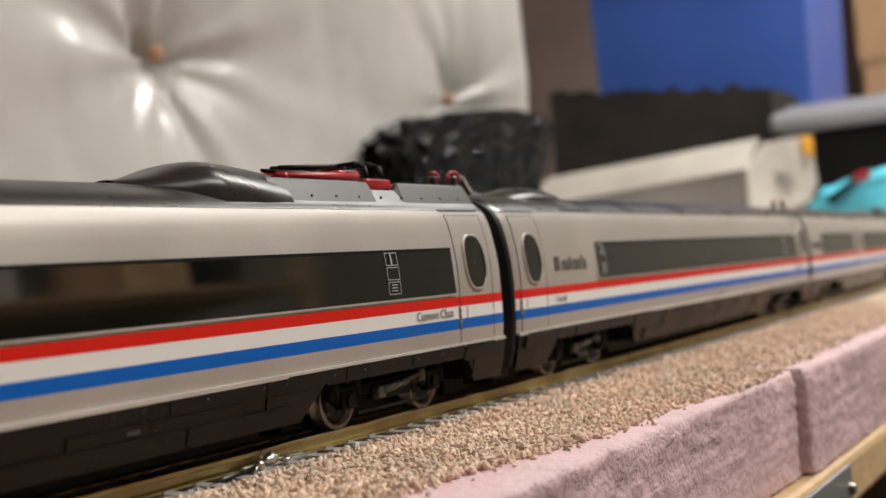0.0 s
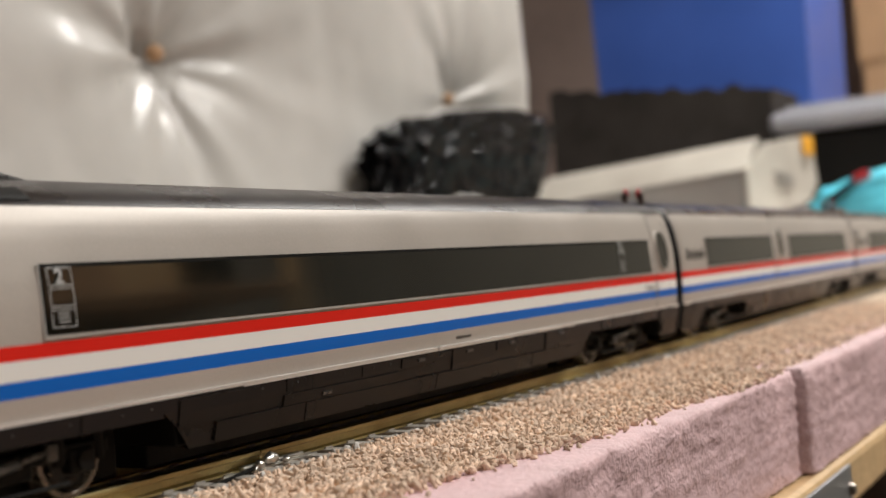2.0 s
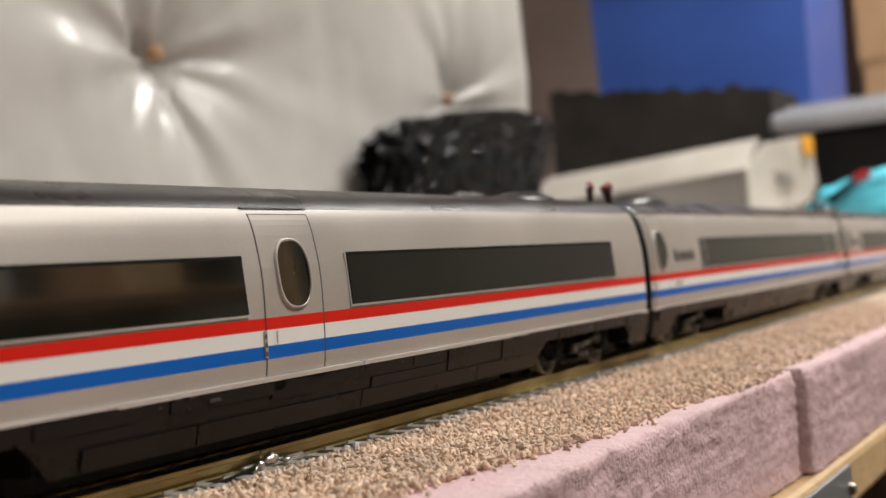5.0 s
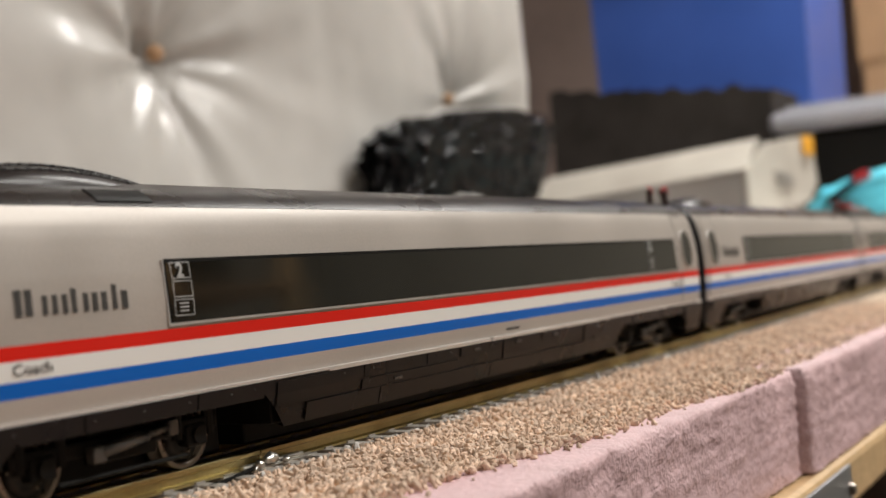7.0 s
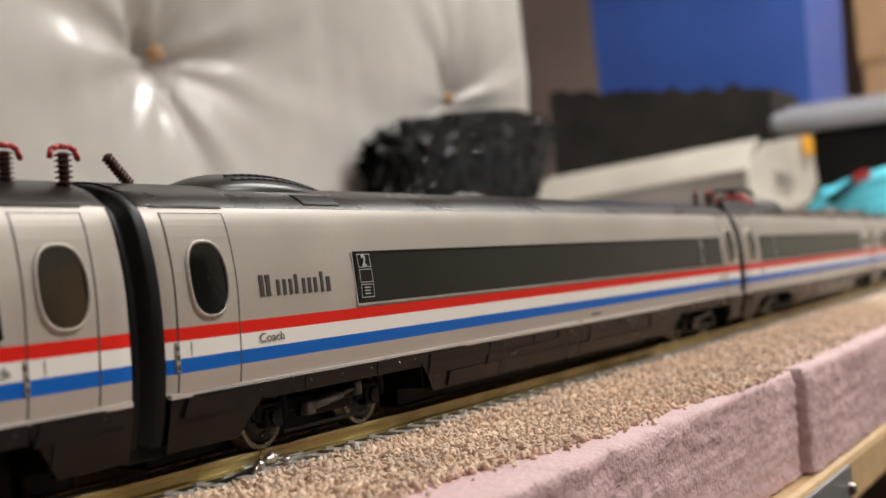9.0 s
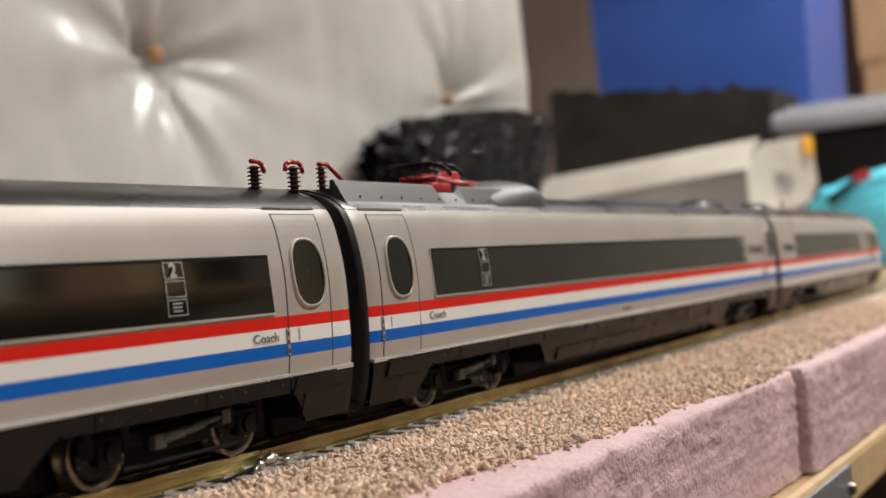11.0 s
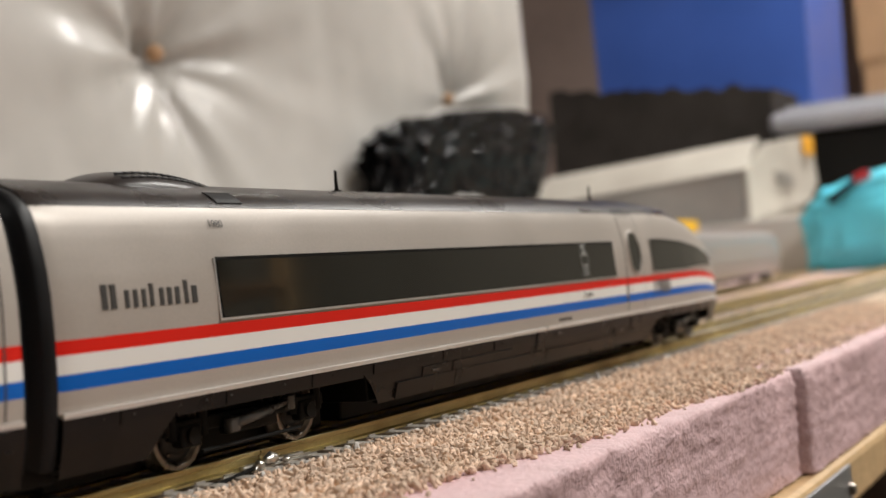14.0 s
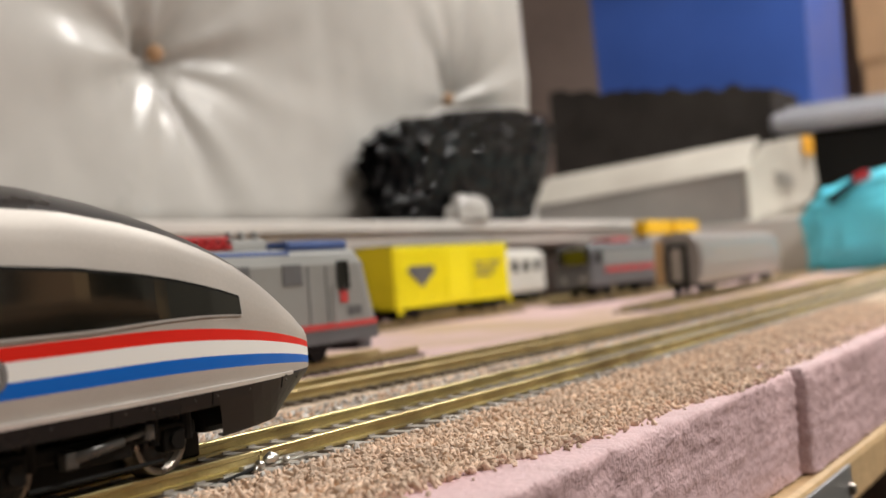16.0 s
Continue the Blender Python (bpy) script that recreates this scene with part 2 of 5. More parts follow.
def sheet(name, rows, levels, material, parent, label="", smooth=True, close=False):
    """A grid of points (rows of equal length) with the drawn heights kept as an attribute."""
    n, k = len(rows), len(rows[0])
    verts = [tuple(p * 0.001) for r in rows for p in r]
    faces = [(i * k + j, (i + 1) * k + j, (i + 1) * k + j + 1, i * k + j + 1) for i in range(n - 1) for j in range(k - 1)]
    me = bpy.data.meshes.new(name)
    me.from_pydata(verts, [], faces)
    at = me.attributes.new("level", "FLOAT", "POINT")
    at.data.foreach_set("value", [v for r in levels for v in r])
    bm = bmesh.new()
    bm.from_mesh(me)
    bmesh.ops.recalc_face_normals(bm, faces=bm.faces)
    bm.to_mesh(me)
    bm.free()
    me.polygons.foreach_set("use_smooth", [smooth] * len(me.polygons))
    me.materials.append(material)
    ob = new(name, me)
    ob.parent = parent
    if label:
        ob["label"] = label
    return ob


def loft(name, xs, path, material, parent, off=0.0, nose=False, label=""):
    rows = [[surf(x, l, s, off, nose) for l, s in path] for x in xs]
    return sheet(name, rows, [[l for l, s in path] for x in xs], material, parent, label)


def patch(name, x0, x1, lo, hi, material, parent, side=-1, off=0.15, nose=False, nx=2, nl=6, label="", skew=0.0, flat=False, edge=None):
    """A panel on the skin with turned-in edges. lo and hi are heights, or functions of x; skew shifts its foot along the car."""
    lo_f = lo if callable(lo) else (lambda x: lo)
    hi_f = hi if callable(hi) else (lambda x: hi)
    us = [0.0] + [i / nx for i in range(nx + 1)] + [1.0]
    vs = [0.0] + [i / nl for i in range(nl + 1)] + [1.0]
    rows, levels = [], []
    for i, u in enumerate(us):
        r, lv = [], []
        for j, v in enumerate(vs):
            x = x0 + (x1 - x0) * u
            l = lo_f(x) + (hi_f(x) - lo_f(x)) * v
            rim = i in (0, len(us) - 1) or j in (0, len(vs) - 1)
            p = surf(x + skew * (1 - v), l, side, -0.12 if rim else off, nose)
            if flat and (edge is not None or not rim):
                ya, yb = lerp(PROFILE, lo_f(x)), lerp(PROFILE, hi_f(x))
                p.y = side * (ya + (yb - ya) * v + off - (edge if rim else 0.0)) * (lerp(WIDE, x) if nose and x > 218 else 1.0)
            r.append(p)
            lv.append(l)
        rows.append(r)
        levels.append(lv)
    ob = sheet(name, rows, levels, material, parent, label, smooth=False)
    return ob


def oval(name, xc, l0, l1, half, material, parent, side, off, nose=False, grow=0.0, inner=0.0):
    """A tall rounded window on the skin; with inner it is a ring."""
    lc, hl = (l0 + l1) / 2, (l1 - l0) / 2
    rings = ([1.0, inner, inner] if inner else [1.0, 1.0, 0.6, 0.25, 0.02])
    offs = ([-0.1, off, -0.1] if inner else [-0.12, off, off, off, off])
    if inner:
        rings, offs = [1.0, 0.97, inner + 0.02, inner], [-0.1, off, off, -0.1]
    rows, levels = [], []
    for rr, of in zip(rings, offs):
        r, lv = [], []
        for i in range(41):
            a = 2 * math.pi * i / 40
            c, s = math.cos(a), math.sin(a)
            e = 0.79
            l = lc + (hl + grow) * rr * math.copysign(abs(s) ** e, s)
            p = surf(xc + (half + grow) * rr * math.copysign(abs(c) ** e, c), l, side, of, nose)
            if not inner:
                ya, yb = lerp(PROFILE, l0), lerp(PROFILE, l1)
                p.y = side * (ya + (yb - ya) * (l - l0) / (l1 - l0) + of + 0.38)
            r.append(p)
            lv.append(l)
        rows.append(r)
        levels.append(lv)
    return sheet(name, rows, levels, material, parent, "", bool(inner))


def word(name, text, x, level, size, material, parent, nose=False, off=0.18, bold=0.0, stretch=1.0):
    """A word laid on the near side of the skin."""
    bm = text_mesh(text, size, 0.02, bold)
    for v in bm.verts:
        p = surf(x + v.co.x * stretch, level + v.co.z, -1, off + 0.03 - v.co.y, nose)
        v.co = p
    return part(name, mm(bm), material, parent)


def bars(parent, x0, x1, l0):
    """The operator's word mark as plain dark bars."""
    w = x1 - x0
    strokes = ((0.0, 0.055, 3.4), (0.085, 0.14, 3.4), (0.225, 0.265, 2.5), (0.31, 0.35, 2.5), (0.395, 0.435, 2.5), (0.475, 0.515, 3.2),
               (0.58, 0.62, 2.5), (0.66, 0.705, 2.5), (0.745, 0.79, 2.5), (0.845, 0.885, 3.4), (0.93, 0.985, 2.5))
    for a, b, h in strokes:
        bm = bmesh.new()
        g = [surf(x0 + w * u, l, -1, 0.16) for u in (a, b) for l in (l0, l0 + h)]
        k = [surf(x0 + w * u, l, -1, 0.02) for u in (a, b) for l in (l0, l0 + h)]
        f = [bm.verts.new(p) for p in g]
        q = [bm.verts.new(p) for p in k]
        bm.faces.new((f[0], f[2], f[3], f[1]))
        for i, j in ((0, 2), (2, 3), (3, 1), (1, 0)):
            bm.faces.new((f[i], q[i], q[j], f[j]))
        part("word_mark_bar", mm(bm), M_MARK, parent)


def class_sign(parent, x, digit, nose=False):
    """The framed class number printed on the window."""
    bm = bmesh.new()
    for l0, l1 in ((29.0, 31.4), (26.3, 28.7), (23.6, 26.0)):
        for a, b, c, d in ((0, 4.0, l0, l0 + 0.14), (0, 4.0, l1 - 0.14, l1), (0, 0.14, l0, l1), (3.86, 4.0, l0, l1)):
            f = [bm.verts.new(surf(x + u, l, -1, 0.62, nose)) for u, l in ((a, c), (b, c), (b, d), (a, d))]
            bm.faces.new(f)
    part("class_sign", mm(bm), M_PALE, parent, "pale outlined class sign on the glass")
    word("class_number", digit, x + 1.15, 29.3, 2.75, M_PALE, parent, nose, 0.62, 0.09)
    bm = bmesh.new()
    for k in range(3):
        f = [bm.verts.new(surf(x + 1.0 + u, l, -1, 0.62, nose)) for u, l in ((0, 24.2 + k * .55), (1.9, 24.2 + k * .55), (1.9, 24.4 + k * .55), (0, 24.4 + k * .55))]
        bm.faces.new(f)
    part("small_print", mm(bm), M_PALE, parent)


def door(parent, x0, x1, nose=False):
    xc = (x0 + x1) / 2
    for side in (-1, 1):
        patch("door_seam", x0 - 0.24, x1 + 0.42, 12.5, 38.95, M_SEAM, parent, side, 0.04, nose, 2, 18, "", -0.9)
        d = patch("door", x0, x1, 12.5, 38.75, M_LIVERY, parent, side, 0.10, nose, 4, 30, "", -0.9)
        oval("window_rim", xc, 23.4, 34.2, 3.9, M_LIVERY, d, side, 0.55, nose, 0.62, 0.88)
        oval("window_seal", xc, 23.4, 34.2, 3.9, M_BLACK, d, side, 0.44, nose, 0.04, 0.93)
        oval("door_window", xc, 23.4, 34.2, 3.9, M_GLASS, d, side, 0.22, nose)
        g = patch("grab_handle", x0 - 1.45, x0 - 0.75, 15.5, 19.8, M_CARTONGREY, parent, side, 0.25, nose, 1, 3)
        for k in range(3):
            patch("handle_slot", x0 - 1.35, x0 - 0.85, 15.8 + 1.4 * k, 16.5 + 1.4 * k, M_ROD, g, side, 0.3, nose, 1, 1)
        patch("door_button", x0 + 1.7, x0 + 1.95, 17.6, 19.6, M_RIM, parent, side, 0.22, nose, 1, 3)
        patch("roof_ledge", x0 - 1.2, x1 + 1.0, 39.75, 40.05, M_BLACK, parent, side, 0.22, nose, 2, 1)
        patch("step_lid", x0 + 0.3, x1 - 0.3, 8.9, 11.5, M_SKIRT, parent, side, 0.85, nose, 2, 2, "", -0.9)



def window(parent, x0, x1, nose=False, lo=22.7, hi=31.8, nx=8):
    lo_f = lo if callable(lo) else (lambda x: lo)
    hi_f = hi if callable(hi) else (lambda x: hi)
    for side in (-1, 1):
        # Metal rim; its wider pale foot also paints the highlight on the lip.
        patch("window_rim", x0 - 0.4, x1 + 0.4, lambda x: lo_f(x) - 0.42, lambda x: hi_f(x) + 0.03, M_RIM, parent, side, 0.36, nose, nx, 8, flat=True)
        patch("window_seal", x0 - 0.12, x1 + 0.12, lambda x: lo_f(x) - 0.02, lambda x: hi_f(x) + 0.16, M_BLACK, parent, side, 0.40, nose, nx, 8, flat=True, edge=0.08)
        g = patch("side_window", x0 + 0.15, x1 - 0.15, lambda x: lo_f(x) + 0.1, lambda x: hi_f(x) - 0.42, M_GLASS, parent, side, 0.45, nose, nx, 8, flat=True, edge=0.06)
        g.data.materials.append(M_BLACK)
        for p in g.data.polygons:
            p.material_index = 0 if abs(p.normal.y) > 0.7 else 1


def skirt(parent, x0, x1, cut0, cut1, nose=False):
    """One solid length of the skirt with sloped ends beside the bogies."""
    for side in (-1, 1):
        rows, levels = [], []
        ls = [4.0, 4.01, 6, 8, 10, 11.6, 11.95, 12.15, 12.16]
        n = max(2, int((x1 - x0) / (3 if nose else 20)))
        for i in range(n + 1):
            r = []
            for j, l in enumerate(ls):
                a = x0 + cut0 * (1 - (min(max(l, 4), 9.5) - 4) / 5.5) ** 0.7
                b = x1 - cut1 * (1 - (min(max(l, 4), 9.5) - 4) / 5.5) ** 0.7
                of = -0.9 if j in (0, len(ls) - 1) else (0.25 if j == len(ls) - 2 else 0.6)
                r.append(surf(a + (b - a) * i / n, l, side, of, nose))
            rows.append(r)
            levels.append(ls)
        sheet("skirt", rows, levels, M_SKIRT, parent, "dark brown plastic skirt", smooth=False)


def sole_bar(parent, x0, x1, nose=False):
    for side in (-1, 1):
        rows, levels = [], []
        ls = [9.3, 9.31, 10.5, 11.6, 11.95, 12.15, 12.16]
        n = 3 if not nose else 14
        for i in range(n + 1):
            r = [surf(x0 + (x1 - x0) * i / n, l, side, -1.2 if j in (0, len(ls) - 1) else (0.25 if j == len(ls) - 2 else 0.6), nose) for j, l in enumerate(ls)]
            rows.append(r)
            levels.append(ls)
        sheet("sole_bar", rows, levels, M_SKIRT, parent, "", smooth=False)


def flaps(parent, x0, x1, seed, nose=False):
    """Equipment lids, catches and bolts of the skirt."""
    rg = random.Random(seed)
    x = x0
    while x < x1 - 10:
        w = rg.choice((11, 18, 26, 34))
        w = min(w, x1 - x - 1)
        hi = rg.choice((11.5, 11.5, 9.2))
        lo = rg.choice((9.7, 9.7, 5.6, 7.6)) if hi > 10 else 5.4
        patch("skirt_lid", x, x + w, lo, hi, M_SKIRT, parent, -1, 0.85, nose, 1, 2)
        if rg.random() < 0.4:
            patch("latch", x + w * 0.3, x + w * 0.3 + 2.4, hi - 1.1, hi - 0.6, M_ROD, parent, -1, 1.15, nose, 1, 1)
        x += w + rg.choice((0.8, 0.8, 6, 12))
    for a, b, lo, hi in ((78, 99.6, 4.5, 7.4), (100, 141.6, 4.5, 7.4), (142, 183.6, 4.5, 7.4), (184, 208, 4.5, 7.4)):
        patch("skirt_panel", a, b, lo, hi, M_SKIRT, parent, -1, 1.05, nose, 1, 2)
    for k in range(13 if not nose else 14):
        xj = 9.0 + 21.4 * k
        patch("skirt_joint", xj, xj + 0.22, 9.6, 11.8, M_BLACK, parent, -1, 0.72, nose, 1, 2)
    bm = bmesh.new()
    x = 6.0
    end = 296 if nose else 278
    while x < end:
        p = surf(x, 10.9, -1, 0.68, nose)
        bmesh.ops.create_icosphere(bm, subdivisions=1, radius=0.2, matrix=Matrix.Translation(p))
        x += rg.choice((5.5, 9, 13))
    part("rivets", mm(bm), M_ROD, parent)


WHEELSETS = []


def wheelset(parent, x):
    """An axle that turns, with two flanged wheels."""
    bm = bmesh.new()
    add_rod(bm, (0, -8, 0), (0, 8, 0), 1.0, 10)
    ax = part("wheelset", mm(bm), M_BLACK, parent, smooth=True)
    ax.location = (x * 0.001, 0, 0.0053)
    for s in (-1, 1):
        bm = bmesh.new()
        # tread, rim and dished face as rings turned round the axle
        ring = [(0.9, 10.2), (2.2, 10.3), (2.4, 9.6), (4.1, 9.3), (4.3, 10.1), (5.15, 10.2), (5.3, 9.9), (5.35, 8.4), (5.95, 8.1), (5.95, 7.5), (5.0, 7.3), (0.9, 7.3)]
        seg, vs = 36, []
        for r, y in ring:
            vs.append([bm.verts.new((r * math.cos(2 * math.pi * i / seg), s * y, r * math.sin(2 * math.pi * i / seg))) for i in range(seg)])
        for a in range(len(ring) - 1):
            for i in range(seg):
                f = bm.faces.new((vs[a][i], vs[a][(i + 1) % seg], vs[a + 1][(i + 1) % seg], vs[a + 1][i]))
                f.material_index = 1 if a < 3 else 0
                f.smooth = True
        bmesh.ops.recalc_face_normals(bm, faces=bm.faces)
        for k in range(3):
            a = 2 * math.pi * k / 3
            add_rod(bm, (3.2 * math.cos(a), s * 9.2, 3.2 * math.sin(a)), (3.2 * math.cos(a), s * 9.7, 3.2 * math.sin(a)), 0.35, 8)
        me_ob = part("wheel", mm(bm), M_STEEL, ax, "dark wheel with a bright steel rim")
        me_ob.data.materials.append(M_WHEELFACE)
        for p in me_ob.data.polygons:
            p.use_smooth = True
    WHEELSETS.append((ax, x))
    return ax


def bogie(parent, xa, xb):
    xm = (xa + xb) / 2
    bm = bmesh.new()
    for s in (-1, 1):
        add_box(bm, xa - 5, xb + 5, s * 11.6 - 0.9, s * 11.6 + 0.9, 5.6, 7.8, 0.4)
        add_box(bm, xm - 6, xm + 6, s * 11.8 - 1.2, s * 11.8 + 1.2, 4.2, 6.6, 0.4)
        for x in (xa, xb):
            add_box(bm, x - 2.2, x + 2.2, s * 11.9 - 1.2, s * 11.9 + 1.2, 3.6, 7.0, 0.5)
            add_rod(bm, (x, s * 11, 5.3), (x, s * 13.6, 5.3), 1.3, 12)
            add_rod(bm, (x - 3.4, s * 12, 5), (x - 3.4, s * 12, 9.4), 0.9, 10)
            add_rod(bm, (x + 3.4, s * 12, 5), (x + 3.4, s * 12, 9.4), 0.9, 10)
    add_box(bm, xm - 5, xm + 5, -11, 11, 6, 9, 0.4)
    # Added black block between the wheels, standing in for the shade there.
    add_box(bm, xa - 12, xb + 12, -6.4, 6.4, 0.7, 9.2, 0.5)
    b = part("bogie", mm(bm), M_BLACK, parent, "black plastic bogie frame with an added block for the shade")
    for s in (-1, 1):
        bm = bmesh.new()
        add_rod(bm, (xm - 5.5, s * 13.9, 6.0), (xm + 3, s * 13.9, 7.0), 0.95, 12)
        add_rod(bm, (xm + 3, s * 13.9, 7.0), (xm + 8, s * 13.9, 7.6), 0.55, 10)
        add_box(bm, xm - 7.2, xm - 5, s * 13.7 - 0.9, s * 13.7 + 0.9, 4.6, 7.0, 0.3)
        add_box(bm, xm + 7.2, xm + 9, s * 13.7 - 0.9, s * 13.7 + 0.9, 6.2, 8.6, 0.3)
        part("damper", mm(bm), M_ROD, b, "dark metal yaw damper", True)
    for s in (-1, 1):
        bm = bmesh.new()
        add_rod(bm, (xm - 12, s * 12.6, 2.6), (xm + 12, s * 12.6, 2.6), 0.35, 8)
        part("brake_rod", mm(bm), M_BLACK, b)


def ribbed(bm, base, top, r, n=6):
    base, top = Vector(base), Vector(top)
    m = Matrix.Translation(base) @ (top - base).to_track_quat("Z", "Y").to_matrix().to_4x4()
    h, prof = (top - base).length, [(0.02, 0.0), (0.6 * r, 0.0)]
    for i in range(n):
        a, b = h * (i + 0.35) / n, h * (i + 0.8) / n
        prof += [(0.55 * r, a), (r, a + 0.04), (r * 0.92, (a + b) / 2), (0.55 * r, b)]
    prof += [(0.5 * r, h), (0.02, h)]
    rings = [[bm.verts.new(m @ Vector((q * math.cos(t * math.pi / 6), q * math.sin(t * math.pi / 6), z))) for t in range(12)] for q, z in prof]
    for a, b in zip(rings, rings[1:]):
        for t in range(12):
            bm.faces.new((a[t], a[(t + 1) % 12], b[(t + 1) % 12], b[t]))


def insulators(parent, xs, slanted=None, facing=False):
    """Ribbed roof insulators with red cable ends: hooks that face each other, or a hook and an arch."""
    for k, x in enumerate(xs):
        bm = bmesh.new()
        yk = -6.0 if k == 0 else -8.0
        drop = 1.4 if facing else 0.0
        ribbed(bm, (x, yk, 43.4 if k == 0 else 42.6), (x, yk, 48.2 - drop), 1.35, 7)
        o = part("insulator", mm(bm), M_BROWN, parent, "brown ribbed roof insulator", True)
        bm = bmesh.new()
        pts = [(-2.4, 47.3), (-2.1, 48.5), (-0.8, 49.0), (1.2, 49.0), (2.2, 48.5), (2.6, 47.3)]
        if facing:
            pts = [(0.0, 48.0), (0.1, 48.9), (1.4, 49.1), (2.5, 48.7), (2.8, 47.2)]
            if k:
                pts = [(-a, z) for a, z in pts]
        elif k == 0:
            pts = pts[2:]
        pts = [(x + a, yk, z - drop) for a, z in pts]
        for a, b in zip(pts, pts[1:]):
            add_rod(bm, a, b, 0.42, 8)
            bmesh.ops.create_icosphere(bm, subdivisions=1, radius=0.42, matrix=Matrix.Translation(b))
        part("cable_end", mm(bm), M_RED, o, "red curved cable end", True)
    if slanted is not None:
        x = slanted
        bm = bmesh.new()
        ribbed(bm, (x, -2, 44.6), (x - 4.6, -2, 49.0), 1.0, 9)
        part("insulator", mm(bm), M_BROWN, parent, "dark slanted roof insulator", True)



def hump(parent, x0, x1, h, half, material, name="roof_fairing", z0=43.0):
    rows, levels = [], []
    for i in range(25):
        u = i / 24
        rise = math.sin(math.pi * u ** 0.75) ** 0.75
        r = []
        for j in range(13):
            a = math.pi * j / 12
            c = math.cos(a)
            y = half * (0.35 + 0.65 * rise) * c
            z = z0 - 1.0 * abs(c) + (h - z0) * rise * math.sin(a) ** 0.6
            r.append(Vector((x0 + (x1 - x0) * u, y, z)))
        rows.append(r)
        levels.append([44.0] * 13)
    ob = sheet(name, rows, levels, material, parent)
    bm = bmesh.new()
    for k, lift in ((8, 0.25), (9, 0.05)):
        for a, b in zip(rows[6:23], rows[7:24]):
            p, q = a[k] + Vector((0, -0.1, lift)), b[k] + Vector((0, -0.1, lift))
            add_rod(bm, p, q, 0.22, 6)
    part("fairing_ridge", mm(bm), M_DECK, ob, "thin raised edge on the fairing", True)
    return ob


def hatch(parent, x0, x1):
    for s in (-1, 1):
        patch("roof_hatch", x0, x1, 40.6, 42.6, M_BLACK, parent, s, 0.25, False, 1, 3)
        patch("roof_ledge", x0 + 0.5, x1 - 0.5, 42.6, 42.75, M_RIM, parent, s, 0.2, False, 1, 1)


def pantograph(parent, flip):
    """The folded pantograph in its roof well; flip turns it end for end."""
    f = (lambda x: CAR_LEN - x) if flip else (lambda x: x)
    g = (lambda x: CAR_LEN - x + 17.0) if flip else (lambda x: x - 4.5)
    notch = (236.0, 244.5) if flip else (245.0, 254.0)
    mid = (notch[0] + notch[1]) / 2
    rows, levels = [], []
    sec = [(-12.6, 40.9), (-11.9, 41.6), (-9.6, 45.6), (-9.2, 45.9), (-8.6, 45.9), (-8.5, 44.4), (8.5, 44.4), (8.6, 45.9), (9.2, 45.9), (9.6, 45.6), (11.9, 41.6), (12.6, 40.9)]
    for x in (206 if flip else 214, 225, notch[0] - 1, notch[0] + 0.5, notch[1] - 0.5, notch[1] + 1, 272, 281, 281.6):
        low = notch[0] < x < notch[1]
        r = [Vector((f(x), y, min(z, 44.3) if low and abs(y) < 11 else z)) for y, z in sec]
        if x == 281.6:
            r = [Vector((f(x), y * 0.96, 40.9)) for y, z in sec]
        rows.append(r)
        levels.append([44] * len(sec))
    deck = sheet("roof_deck", rows, levels, M_DECK, parent, "grey riveted roof deck", smooth=False)
    bm = bmesh.new()
    for x in np.arange(217, 281, 7.3):
        for s in (-1, 1):
            bmesh.ops.create_icosphere(bm, subdivisions=1, radius=0.28, matrix=Matrix.Translation((f(float(x)), s * 11.35, 42.6)))
    part("deck_rivets", mm(bm), M_BLACK, deck)
    rows, levels = [], []
    for i in range(25):
        u = i / 24
        x = (178 + 44 * u) if flip else (186 + 32 * u)
        rise = math.sin(math.pi * 0.5 * min(u / 0.55, 1)) ** 1.2 if u < 0.55 else 1 - (0.28 if flip else 0.22) * ((u - 0.55) / 0.45) ** 1.5
        r = []
        for j in range(15):
            a = math.pi * j / 14
            c, s = math.cos(a), math.sin(a)
            r.append(Vector((f(x), 12.4 * (0.25 + 0.75 * min(1, u / 0.45) ** 0.7) * math.copysign(abs(c) ** 0.8, c), 41.0 + 2.6 * (1 - min(1, u / .3)) + (48.9 - 41.0 - 2.6 * (1 - min(1, u / .3))) * (0.35 + 0.65 * rise) * s ** (0.7 + 0.8 * max(0.0, (u - 0.4) / 0.6)))))
        rows.append(r)
        levels.append([44] * 15)
    sheet("roof_fairing", rows, levels, M_DECK if flip else M_ROOF, parent)
    bm = bmesh.new()
    for s in (-1, 1):
        add_rod(bm, (g(228), s * 4.2, 47.0), (g(252), s * 5.0, 47.4), 0.75, 8)
        add_rod(bm, (g(232), s * 2.0, 47.9), (g(258), s * 1.0, 48.3), 0.5, 8)
        add_box(bm, f(mid) - 4.2, f(mid) + 4.2, s * 7.6 - 1.2, s * 7.6 + 1.2, 44.5, 46.6, 0.3)
        add_rod(bm, (f(mid), s * 8.0, 45.4), (f(mid + 7), s * 8.0, 45.2), 0.55, 8)
    add_box(bm, min(g(246), g(253)), max(g(246), g(253)), -5, 5, 46.2, 48.6, 0.4)
    lift = 1.4 if flip else 0.0
    if flip:
        add_box(bm, min(g(239), g(246)), max(g(239), g(246)), -3.5, 3.5, 46.8, 50.2, 0.5)
        add_rod(bm, (g(246), -3, 49.4), (g(258), -3, 48.0), 0.5, 8)
    for x in (230, 240):
        add_rod(bm, (g(x), -5, 46.9), (g(x), 5, 46.9), 0.6, 8)
    frame_ob = part("pantograph_frame", mm(bm), M_RED, parent, "bright red pantograph frame", True)
    bm = bmesh.new()
